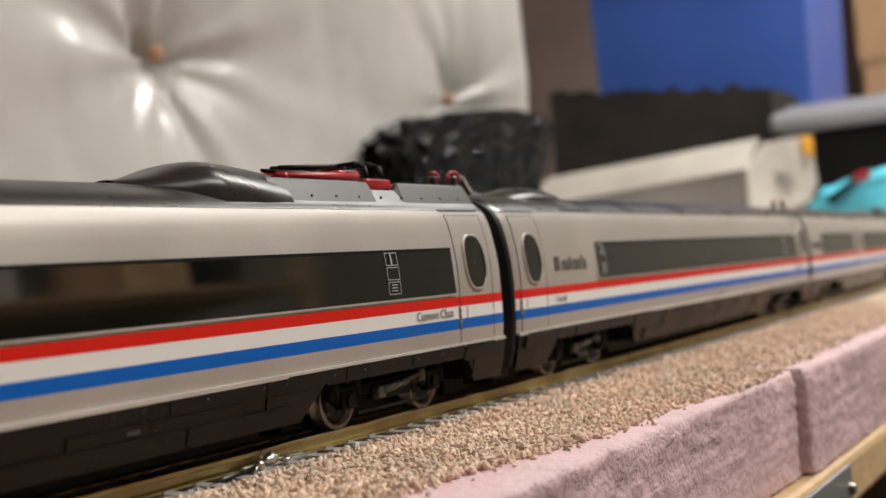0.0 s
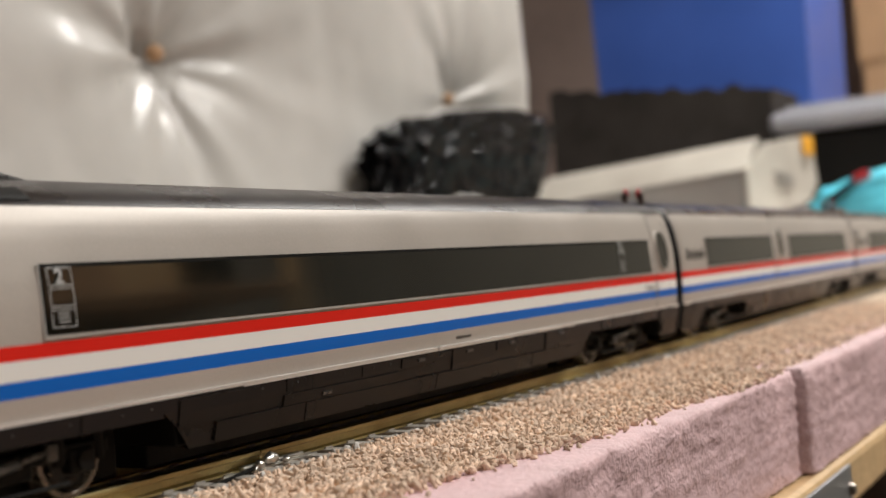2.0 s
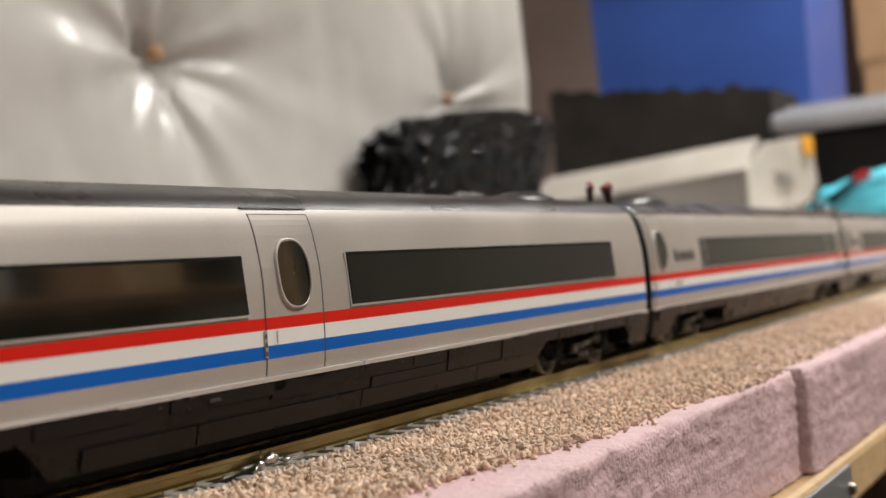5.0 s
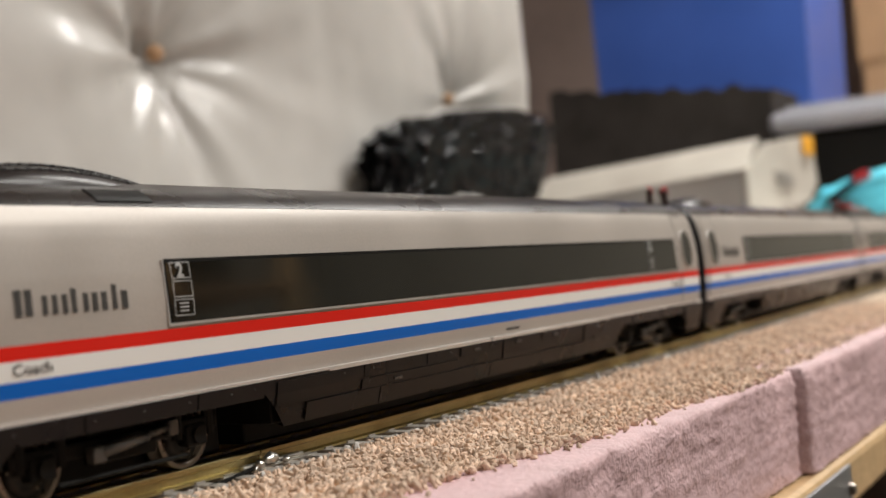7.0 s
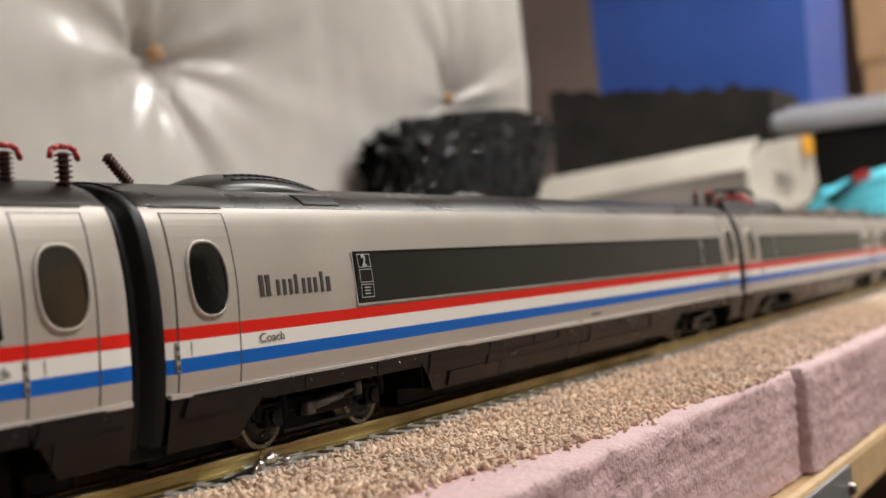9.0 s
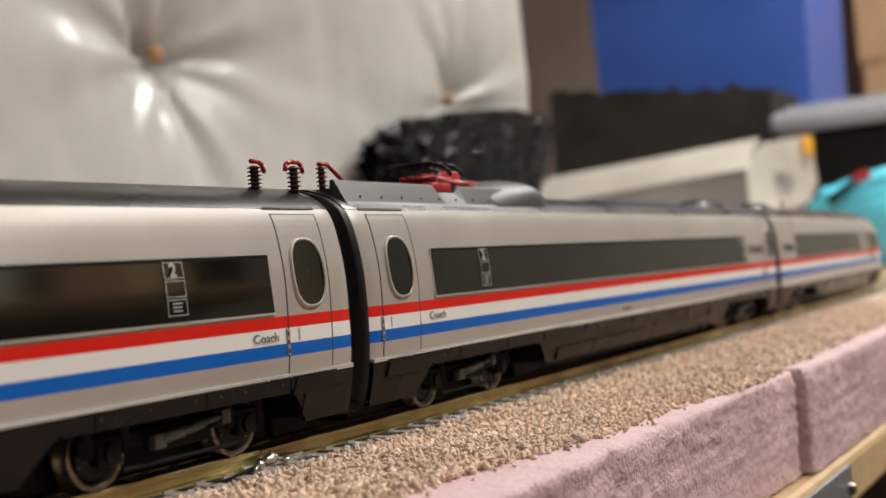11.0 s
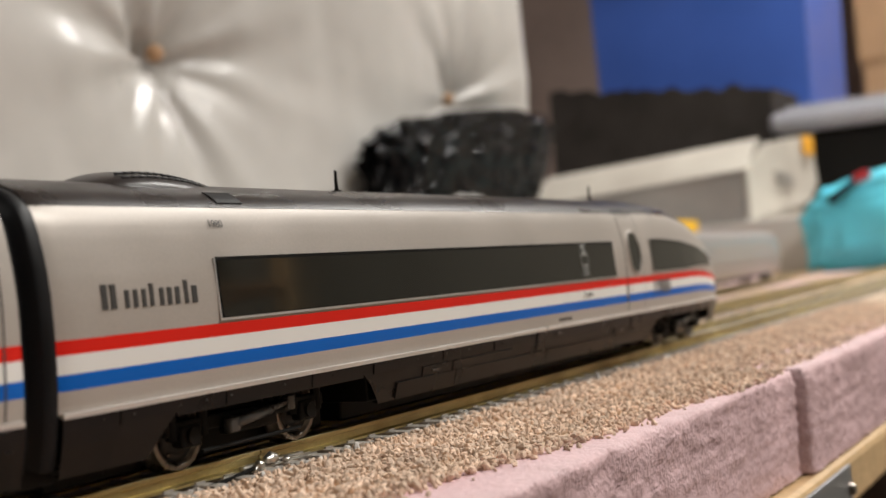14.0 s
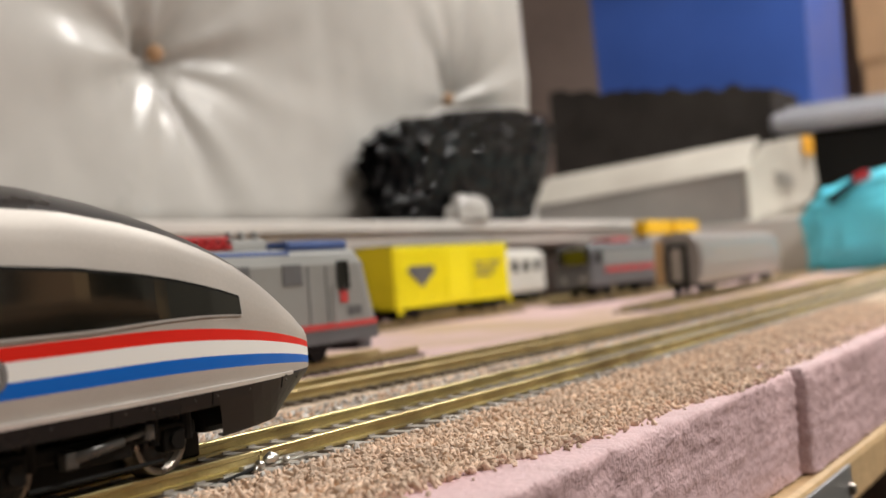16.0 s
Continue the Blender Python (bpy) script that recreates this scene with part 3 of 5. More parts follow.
    for s in (-1, 1):
        add_rod(bm, (g(225), s * 3.4, 47.9), (g(250), s * 3.4, 47.9), 0.35, 8)
        add_rod(bm, (g(250), s * 3.4, 46.2), (g(250), s * 3.4, 49.6), 0.5, 8)
    part("lower_arm", mm(bm), M_BLACK, parent, "black pantograph arm", True)
    bm = bmesh.new()
    for x in (251, 256):
        pts = [(x - 2, -15.5, 46.9 + lift), (x - 1, -13.5, 48.9 + lift), (x, -9, 50.0 + lift), (x, 9, 50.0 + lift), (x - 1, 13.5, 48.9 + lift), (x - 2, 15.5, 46.9 + lift)]
        for a, b in zip(pts, pts[1:]):
            add_rod(bm, (g(a[0]), a[1] * 0.62, a[2]), (g(b[0]), b[1] * 0.62, b[2]), 0.45, 8)
    add_rod(bm, (g(233), -1, 49.0), (g(256), -1, 50.2 + lift), 0.45, 8)
    add_rod(bm, (g(233), 1, 49.0), (g(256), 1, 50.2 + lift), 0.45, 8)
    part("collector_head", mm(bm), M_BLACK, parent, "black folded collector head", True)


def rail_car(kind, label):
    nose = kind == "cab"
    car = empty("train_car", label, "model train", "cars of the model express train")
    end = 306.0 if nose else CAR_LEN
    xs = [-0.8, 0.2, 1.2, 3.5] + [3.5 + (end - 7.0) * i / 12 for i in range(1, 12)] + [end - 3.5, end - 2.0, end - 1.2, end]
    if nose:
        xs = [-0.8, 0.2, 1.2, 3.5, 60, 120, 180, 218] + [218 + 88.0 * (1 - (1 - i / 44) ** 1.5) for i in range(1, 45)]
    low = [12.15 + (39.9 - 12.15) * i / 36 for i in range(37)]
    for s in (-1, 1):
        loft("body_side", xs, [(l, s) for l in low], M_LIVERY, car, 0, nose, "silver side with a red, white and blue band")
    up = [39.9, 40.2, 40.8, 41.4, 42, 42.6, 43.2, 43.8, 44.2, 44.6, 44.85, 45.0]
    loft("roof", xs, [(l, -1) for l in up] + [(l, 1) for l in up[-2::-1]], M_ROOF, car, 0.06, nose, "dark brown painted roof")
    bm = bmesh.new()
    add_box(bm, 3, end - (42 if nose else 3), -12.5, 12.5, 9.2, 12.0)
    for x in (2.0,) + (() if nose else (end - 2.0,)):
        add_box(bm, x - 0.6, x + 0.6, -12, 12, 5.0, 41.0, 0.3)
    part("underframe", mm(bm), M_BLACK, car, "black underframe")
    # Boxes added to close the view under the floor, black for the shade there.
    for a, b in ((3.0, 15.0), (72.0, 211.0)) + (() if nose else ((270.0, 280.0),)):
        bm = bmesh.new()
        add_box(bm, a, b, -13.8, 13.8, 4.3, 9.4, 0.4)
        add_box(bm, a + 0.5, b - 0.5, -7.0, 7.0, 0.8, 4.5, 0.4)
        part("underfloor_box", mm(bm), M_BLACK, car)
    for s in (-1, 1):
        # Ledge over the skirt; the light on its top edge is put into the colour.
        patch("sole_trim", -0.4, end - (14 if nose else 0.6), 11.75, 12.42, M_LEDGE_GLINT, car, s, 0.78, nose, 40 if nose else 2, 2, "thin sill ledge, painted pale as the light it catches")
    # the rubber gangway at the car's first end
    rows, levels = [], []
    ls = [5.0, 9, 12, 16, 20, 24, 28, 31, 34, 36.5, 38.5, 40, 41.3, 42.4, 43.3, 44.1, 44.6, 45]
    pth = [(l, -1) for l in ls] + [(l, 1) for l in ls[-2::-1]]
    for x, of in ((-6.2, -2.2), (-5.6, -1.5), (-4.8, -1.5), (-4.4, -2.6), (-3.4, -2.6), (-3.1, -0.6), (-2.8, -0.32), (-1.0, -0.3), (0.0, -1.0)):
        r = []
        for l, s in pth:
            p = surf(20, l, s, of)
            r.append(Vector((x, p.y, p.z)))
        rows.append(r)
        levels.append([l for l, s in pth])
    sheet("gangway_bellows", rows, levels, M_RUBBER, car, "black rubber gangway bellows")
    bm = bmesh.new()
    add_box(bm, -6.4, 1.4, -12.5, 12.5, 3.0, 12.5, 0.5)
    add_box(bm, -9.0, 4.0, -3, 3, 3.2, 6.5, 0.5)
    part("coupling", mm(bm), M_BLACK, car, "black close coupling")
    axles = (26.6, 55.3, 228.8, 257.5)
    solid = [(-0.4, 20.0, 0.0, 5.0), (67.0, 217.5, 6.0, 6.0), (264.5, end - 0.4, 5.0, 0.0)]
    if nose:
        axles = (26.6, 55.3, 230.8, 259.5)
        solid = [(-0.4, 20.0, 0.0, 5.0), (67.0, 216.5, 6.0, 6.0), (267.5, 304.5, 2.0, 0.0)]
    for a in solid:
        skirt(car, *a, nose=nose and a[0] > 200)
    sole_bar(car, 20.0, 67.0)
    sole_bar(car, 216.5 if nose else 217.5, 267.7 if nose else 264.2, nose)
    flaps(car, 70, 214, len(label) + len(kind), nose)
    if not nose:
        patch("skirt_lid", 268, 280, 5.4, 9.0, M_SKIRT, car, -1, 0.78, False, 1, 2)
    for a, b in ((axles[0], axles[1]), (axles[2], axles[3])):
        bogie(car, a, b)
    for x in axles:
        wheelset(car, x)
    return car


def coach(kind, label):
    car = rail_car(kind, label)
    if kind == "coach":
        door(car, 2.3, 15.5), door(car, 265.4, 276.8)
        bars(car, 20.6, 39.7, 25.4)
        window(car, 47.2, 261.0)
        class_sign(car, 47.9, "2"), class_sign(car, 237.3, "2")
        word("class_word", "Coach", 19.4, 18.15, 2.1, M_MARK, car, False, 0.18, 0.0, 1.15), word("class_word", "Coach", 255.6, 17.95, 2.1, M_MARK, car, False, 0.18, 0.0, 1.15)
        hump(car, 17, 64, 47.4, 8.5, M_ROOF)
        hatch(car, 39, 49.6)
        insulators(car, (), 9.0)
        patch("small_print", 150, 156, 13.3, 13.8, M_MARK, car, -1, 0.1, False, 1, 1)
    elif kind == "first":
        door(car, 2.3, 15.5), door(car, 264.3, 277.9)
        window(car, 47.2, 261.8)
        class_sign(car, 47.9, "1"), class_sign(car, 237.4, "1")
        word("class_word", "Custom Class", 246.6, 18.0, 2.45, M_MARK, car)
        pantograph(car, False)
        insulators(car, (274.5, 280.0))
    elif kind == "power":
        door(car, 4.0, 16.6), door(car, 266.6, 279.8)
        window(car, 22.6, 240.1)
        class_sign(car, 41.2, "2"), class_sign(car, 233.6, "2")
        bars(car, 244.9, 264.0, 25.6)
        word("class_word", "Coach", 19.4, 18.15, 2.1, M_MARK, car, False, 0.18, 0.0, 1.15), word("class_word", "Coach", 259.0, 18.0, 2.1, M_MARK, car)
        pantograph(car, True)
        hump(car, 226, 268, 47.2, 8.5, M_ROOF)
        hatch(car, 234, 244)
        bm = bmesh.new()
        ribbed(bm, (4.0, -5, 44.0), (4.0, -5, 49.0), 1.15)
        o = part("insulator", mm(bm), M_BROWN, car, "brown ribbed roof insulator", True)
        bm = bmesh.new()
        for a, b in (((3.2, -5, 49.4), (6.0, -5, 49.4)), ((6.0, -5, 49.4), (10.5, -5, 46.6)), ((10.5, -5, 46.6), (10.5, -5, 45.6))):
            add_rod(bm, a, b, 0.42, 8)
        part("cable_end", mm(bm), M_RED, o, "red cable arm to the deck", True)
        patch("small_print", 120, 127, 13.3, 13.9, M_MARK, car, -1, 0.1, False, 1, 1)
    elif kind == "bistro":
        bars(car, 4.6, 23.4, 25.4)
        window(car, 25.6, 112.0), window(car, 140.0, 259.5)
        door(car, 117.0, 132.0)
        insulators(car, (272.6, 281.2))
        hump(car, 226, 262, 46.6, 8.0, M_ROOF)
    elif kind == "cab":
        bars(car, 7.2, 26.0, 25.4)
        hump(car, 14, 52, 46.9, 8.0, M_ROOF)
        hatch(car, 36, 42)
        word("fleet_number", "1980", 31.0, 36.6, 1.7, M_MARK, car, True)
        window(car, 30.6, 186.4, True)
        class_sign(car, 164.1, "2", True)
        door(car, 195.0, 207.4, True)
        word("class_word", "Coach", 164.5, 18.1, 2.1, M_MARK, car, True)
        window(car, 214.2, 274.8, True, lo=lambda x: 22.9 + 2.6 * max(0, (x - 240) / 33) ** 1.6, hi=lambda x: 32.0 - 1.6 * max(0, (x - 225) / 48), nx=24)
        word("fleet_number_shadow", "1980", 213.2, 16.5, 5.6, M_MARK, car, True, 0.13, 0.12, 1.32)
        word("fleet_number", "1980", 213.2, 16.5, 5.6, M_NUMERAL, car, True, 0.19, 0.0, 1.32)
        for ax in (86.3, 211.9):
            bm = bmesh.new()
            add_rod(bm, (ax, 0, 44.8), (ax, 0, 49.3), 0.42, 8, 0.3)
            add_rod(bm, (ax, 0, 44.6), (ax, 0, 45.3), 1.0, 10)
            part("aerial", mm(bm), M_BLACK, car, "thin black roof aerial")
        patch("small_print", 150, 157, 13.3, 13.9, M_MARK, car, -1, 0.1, True, 1, 1)
        patch("roof_ledge", 196, 204, 40.6, 40.9, M_BLACK, car, -1, 0.15, True, 2, 1)
        bm = bmesh.new()
        add_box(bm, 270, 288, -9, 9, 4.5, 9.0, 1.0)
        part("coupler_cover", mm(bm), M_BLACK, car)
    return car


CARS = [
    coach("first", "silver first class model car with folded red pantograph"),
    coach("coach", "silver model coach with red, white and blue band"),
    coach("bistro", "silver model bistro car with two windows and middle door"),
    None, None,
    coach("power", "silver model coach with red pantograph and grey roof deck"),
    coach("cab", "silver streamlined model cab car with a pointed nose"),
]
WHEELS_OF = {}
for ob, wx in WHEELSETS:
    WHEELS_OF.setdefault(ob.parent, []).append((ob, wx))
for k in (3, 4):
    CARS[k] = copy_thing(CARS[1], Matrix.Identity(4))
    WHEELS_OF[CARS[k]] = [(c, c.location.x * 1000) for c in CARS[k].children if c.name.startswith("wheelset")]
insulators(CARS[1], (272.8, 280.4), None, True)
insulators(CARS[3], (272.0, 280.4))
insulators(CARS[4], (272.0, 280.4))


# ---- the room ----
def structure(ob, label, category):
    return tagged(ob, label, category, kind="structure")


structure(box("floor", -2.2, 3.4, -2.2, 2.2, -0.98, -0.9, M_FLOOR), "dark brown basement floor", "floor")
structure(box("ceiling", -2.2, 3.4, -2.2, 2.2, 1.42, 1.5, M_CEIL), "white basement ceiling", "ceiling")
structure(box("wall_north", -2.2, 3.4, 1.4, 1.5, -0.9, 1.42, M_WALLB), "dark brown panelled wall behind the shelf", "wall")
structure(box("wall_south", -2.2, 3.4, -2.2, -2.1, -0.9, 1.42, M_WALL), "dull olive painted basement wall", "wall")
structure(box("wall_east", 3.0, 3.1, -2.1, 0.0, -0.9, 1.42, M_WALL), "plain painted end wall", "wall")
structure(box("wall_east_panelled", 2.985, 3.085, 0.002, 1.4, -0.9, 1.42, M_WALLB), "dark brown panelled end wall", "wall")
structure(box("wall_west", -2.2, -2.1, -2.1, 1.4, -0.9, 1.42, M_WALL), "plain painted basement wall", "wall")
for lx, ly, lz, sx, sy, w in LAMPS:
    lamp_ob = empty("ceiling_light", "slim white ceiling light fixture", "ceiling light", "ceiling lights")
    lamp_ob.location = (lx, ly, 1.42)
    box("housing", -sx / 2 - 0.03, sx / 2 + 0.03, -sy / 2 - 0.03, sy / 2 + 0.03, -0.05, 0.0, M_BOARD, lamp_ob, 0.01)


# ---- the layout: foam boards on lumber ----
def track_y(x):
    """The main track bends gently away, in millimetres."""
    bend = min(max(x - 150.0, 0.0), 550.0)
    return bend ** 2 / (2 * 10627.0) + max(x - 700.0, 0.0) * 550.0 / 10627.0


def foam_board(x0, x1, y0, y1, z0, z1, label, seed, chamfer):
    """A pink foam board with a rough sawn front edge."""
    ob = empty("foam_board", label, "foam board", "pink foam boards")
    nx, nz = int((x1 - x0) / 0.0014), 22
    bm = bmesh.new()
    grid = []
    for i in range(nx + 1):
        x = x0 + (x1 - x0) * i / nx
        col = []
        edge = 0.0010 * noise.noise(Vector((x * 28, seed, 0))) + 0.0010 * noise.noise(Vector((x * 95, seed, 5)))
        cut = chamfer * (0.7 + 0.6 * noise.noise(Vector((x * 18, seed, 9))))
        end = min(1.0, (x - x0) / 0.002, (x1 - x) / 0.002)
        for j in range(nz + 1):
            v = j / nz
            z = z0 + (z1 - z0) * v
            y = y0 + (0.0008 if x < 0.24 else 0.0004) * noise.noise(Vector((x * 260, z * 620 + seed, 3))) + 0.0007 * noise.noise(Vector((x * 420, z * 700, 7 + seed)))
            y += 0.0005 * noise.noise(Vector((x * 22, z * 620, 1))) + (1 - end) * 0.0005
            if v > 0.94:
                y += cut * (v - 0.94) / 0.06
            y += edge * v
            col.append(bm.verts.new((x, y, z)))
        for y, dz in ((y0 + 0.014, 0.0), (y0 + 0.02, 0.0)):
            col.append(bm.verts.new((x, y, z1 + 0.0002 * noise.noise(Vector((x * 90, y * 90, 2))))))
        grid.append(col)
    for a, b in zip(grid, grid[1:]):
        for j in range(len(a) - 1):
            bm.faces.new((a[j], b[j], b[j + 1], a[j + 1]))
    for col in (grid[0], grid[-1]):
        back = [bm.verts.new((v.co.x, y0 + 0.02, v.co.z)) for v in col[:nz + 1]]
        for j in range(nz):
            bm.faces.new((col[j], col[j + 1], back[j + 1], back[j]))
    bmesh.ops.recalc_face_normals(bm, faces=bm.faces)
    f = part("sawn_edge", bm, M_FOAM, ob, "rough sawn pink foam edge", True)
    box("board", x0 + 0.0001, x1 - 0.0001, y0 + 0.006, y1, z1 - 0.0045, z1 - 0.0003, M_FOAMTOP, ob, 0.0003, "pink foam top with tan painted patches")
    box("core", x0 + 0.0001, x1 - 0.0001, y0 + 0.0012, y1, z0 + 0.0002, z1 - 0.0046, M_FOAM, ob, 0.0003)
    return ob


foam_board(-0.45, 0.28935, -0.0605, 0.36, -0.0294, -0.0040, "pink insulation foam board under the near track", 1.0, 0.0010)
foam_board(0.28955, 1.55, -0.0635, 0.36, -0.0294, -0.0035, "pink insulation foam board beyond the joint", 2.0, 0.0010)
far_board = empty("foam_board", "plain pink foam board at the far end of the layout", "foam board", "pink foam boards")
box("board", 1.5515, 2.9, -0.064, 0.36, -0.0294, -0.0035, M_FOAMTOP, far_board, 0.0006)

lumber = empty("lumber_beam", "pale pine lumber beam carrying the foam boards", "beam", "lumber frame")
box("beam", -0.45, 2.9, -0.0655, -0.0275, -0.0435, -0.0300, M_PINE, lumber, 0.002)
lumber2 = empty("lumber_beam", "pale pine lumber beam along the back of the layout", "beam", "lumber frame")
box("beam", -0.45, 2.9, 0.30, 0.338, -0.0435, -0.0300, M_PINE, lumber2, 0.002)
for bx in (-0.4, 1.2, 2.8):
    for by in (-0.0465, 0.319):
        leg = empty("table_leg", "square pine leg under the layout frame", "table leg", "legs of the layout table")
        box("post", bx - 0.019, bx + 0.019, by - 0.018, by + 0.018, -0.9, -0.0437, M_PINE, leg, 0.002)
plate = empty("metal_bracket", "grey galvanised plate screwed to the beam edge", "bracket")
box("plate", 0.262, 0.3135, -0.0668, -0.0656, -0.0430, -0.0312, M_ZINC, plate, 0.0003)
for px_, pz_ in ((0.3105, -0.0372), (0.280, -0.0400)):
    bm = bmesh.new()
    add_rod(bm, (px_, -0.0668, pz_), (px_, -0.0682, pz_), 0.0017, 14, 0.0012)
    part("screw", bm, M_STEEL, plate)

# ---- tracks ----
RAIL = [(-1.5, -2.6), (1.5, -2.6), (1.45, -2.25), (0.35, -2.05), (0.35, -0.95), (0.85, -0.75), (0.88, -0.12), (0.75, 0.0), (-0.75, 0.0),
        (-0.88, -0.12), (-0.85, -0.75), (-0.35, -0.95), (-0.35, -2.05), (-1.45, -2.25)]


def rail(name, curve, offset, x0, x1, parent, step=12.0, material=None):
    """One rail of the right section swept along a track's centre line."""
    bm = bmesh.new()
    n = max(2, int((x1 - x0) / step))
    prev = None
    for i in range(n + 1):
        x = x0 + (x1 - x0) * i / n
        yc, d = curve(x), (curve(x + 1) - curve(x - 1)) / 2
        nv = Vector((-d, 1)).normalized()
        ring = [bm.verts.new((x + nv.x * (offset + a), yc + nv.y * (offset + a), z)) for a, z in RAIL]
        if prev:
            for k in range(len(RAIL)):
                bm.faces.new((prev[k], ring[k], ring[(k + 1) % len(RAIL)], prev[(k + 1) % len(RAIL)]))
        else:
            bm.faces.new(ring)
        prev = ring
    bm.faces.new(prev[::-1])
    bmesh.ops.recalc_face_normals(bm, faces=bm.faces)
    return part(name, mm(bm), material or M_BRASS, parent)


def tie_mesh(seed, length=30.0):
    bm = bmesh.new()
    add_box(bm, -1.35, 1.35, -length / 2, length / 2, -4.6, -2.62, 0.18)
    for s in (-1, 1):
        for t in (-1, 1):
            add_box(bm, -1.0, 1.0, s * 9.15 + t * 1.5 - 0.35, s * 9.15 + t * 1.5 + 0.35, -2.62, -2.3)
    me = bpy.data.meshes.new("sleeper")
    mm(bm).to_mesh(me)
    bm.free()
    return me


TIE_MAIN, TIE_YARD = tie_mesh(1), tie_mesh(2, 29.0)
TIE_MAIN.materials.append(M_TIE)
TIE_YARD.materials.append(M_TIEDARK)


def track(label, curve, x0, x1, tie, tie_to, joints=(), metal=None):
    ob = empty("railway_track", label, "model track", "model railway tracks")
    for s in (-1, 1):
        cuts = [x0] + list(joints if s == -1 else []) + [x1]
        for a, b in zip(cuts, cuts[1:]):
            rail("rail", curve, s * 9.15, a + 0.25, b, ob, 12.0, metal)
    x = x0
    rg = random.Random(len(label))
    while x < tie_to:
        t = new("sleeper", tie)
        t.parent = ob
        d = (curve(x + 1) - curve(x - 1)) / 2
        t.matrix_local = pose(x * 0.001, curve(x) * 0.001, 0, 0, 0, math.degrees(math.atan(d)) + rg.uniform(-1, 1))
        x += 6.6
    return ob


main_track = track("brass-railed model track on grey-brown sleepers", track_y, -330.0, 2350.0, TIE_MAIN, 1000.0, (147.5,))


def yard_a(x):
    return track_y(x) + 47.0 + 26.0 * math.exp(-max(x - 120.0, 0) / 220.0)


def yard_b(x):
    return 118.0 + max(x - 420.0, 0) ** 2 / 9000.0 * 0.9


def yard_c(x):
    return 275.0


def yard_d(x):
    return 322.0


yard_tracks = [track("brass yard track running beside the main line", yard_a, 60.0, 1400.0, TIE_YARD, 900.0, (), M_DULL),
               track("brass siding under the grey locomotive", yard_b, 20.0, 380.0, TIE_YARD, 380.0, (), M_DULL),
               track("brass siding under the yellow wagon", yard_c, 420.0, 768.0, TIE_YARD, 768.0, (), M_DULL),
               track("brass back siding beside the shelf", yard_d, 700.0, 1400.0, TIE_YARD, 1400.0, (), M_DULL)]


def coach_track(x):
    return 132.5 + (x - 742.0) * 0.098


track("brass siding under the silver coach", coach_track, 640.0, 1400.0, TIE_YARD, 1100.0, (), M_DULL)

track("brass siding under the dark locomotive", lambda x: 246.0, 795.0, 1100.0, TIE_YARD, 1100.0, (), M_DULL)

# rail joint with solder and a feeder wire
joint = empty("rail_joiner", "bright solder blob and joiner at the rail joint", "rail joiner")
bm = bmesh.new()
add_box(bm, 141.5, 157.0, -11.6, -10.3, -2.7, -1.7, 0.3)
add_box(bm, 136, 160, -12.2, -11.3, -2.9, -2.3, 0.25)
part("joiner", mm(bm), M_SOLDER, joint)
bm = bmesh.new()
bmesh.ops.create_icosphere(bm, subdivisions=3, radius=1.15, matrix=Matrix.Translation((147.6, -12.0, -1.4)) @ Matrix.Diagonal((1.35, 0.9, 0.9, 1)))
bmesh.ops.create_icosphere(bm, subdivisions=2, radius=0.85, matrix=Matrix.Translation((144.6, -12.4, -1.9)))
bmesh.ops.create_icosphere(bm, subdivisions=2, radius=0.6, matrix=Matrix.Translation((142.6, -12.9, -2.3)))
bmesh.ops.create_icosphere(bm, subdivisions=2, radius=0.7, matrix=Matrix.Translation((151.0, -12.5, -2.2)))
for v in bm.verts:
    v.co += v.normal * 0.45 * noise.noise(v.co * 0.9)
part("solder_blob", mm(bm), M_SOLDER, joint, "shiny solder blob", True)
bm = bmesh.new()
add_rod(bm, (131, -13.4, -3.0), (137, -13.0, -2.7), 0.4, 8)
add_rod(bm, (137, -13.0, -2.7), (143, -12.4, -2.2), 0.4, 8)
part("feeder_wire", mm(bm), M_BLACK, joint)


# ---- ballast ----
def bed_height(x, y):
    """The top of the spread ballast, in millimetres, by the way across the track."""
    d = abs(y - track_y(x))
    base = -3.75 + 0.85 * min(max((d - 10.5) / 5.0, 0.0), 1.0) if d > 10 else -3.5
    if y < -20:
        base -= 0.010 * (-20 - y)
    return base + 0.35 * noise.noise(Vector((x * 0.05, y * 0.08, 4.0))) + 0.2 * noise.noise(Vector((x * 0.2, y * 0.2, 8.0)))


def bed_edge(x):
    """Where the ballast ends on the open side."""
    edge = lerp([(100, -45.0), (140, -47.0), (155, -48.6), (178, -52.6), (190, -53.6), (222, -54.6), (239, -55.8), (247, -59.6), (281, -59.8), (290, -58.0), (341, -56.6), (453, -55.0)], x)
    return edge + 0.9 * noise.noise(Vector((x * 0.05, 0.5, 0))) + 0.8 * noise.noise(Vector((x * 0.16, 3.5, 0)))


bm = bmesh.new()
prev = None
for i in range(221):
    x = -330.0 + i * 14.0
    row = []
    for j in range(25):
        e0, e1 = bed_edge(x) + 1.0, 54.0 + track_y(x)
        y = e0 + (e1 - e0) * j / 24
        z = bed_height(x, y) - 0.6
        if j in (0, 24):
            z = -5.0
        row.append(bm.verts.new((x, y, z)))
    if prev:
        for j in range(24):
            bm.faces.new((prev[j], row[j], row[j + 1], prev[j + 1]))
    prev = row
bmesh.ops.recalc_face_normals(bm, faces=bm.faces)
bed = tagged(link_mesh("ballast_bed", mm(bm), M_BED), "tan gravel bed glued along the main track", "ballast", kind="stuff")


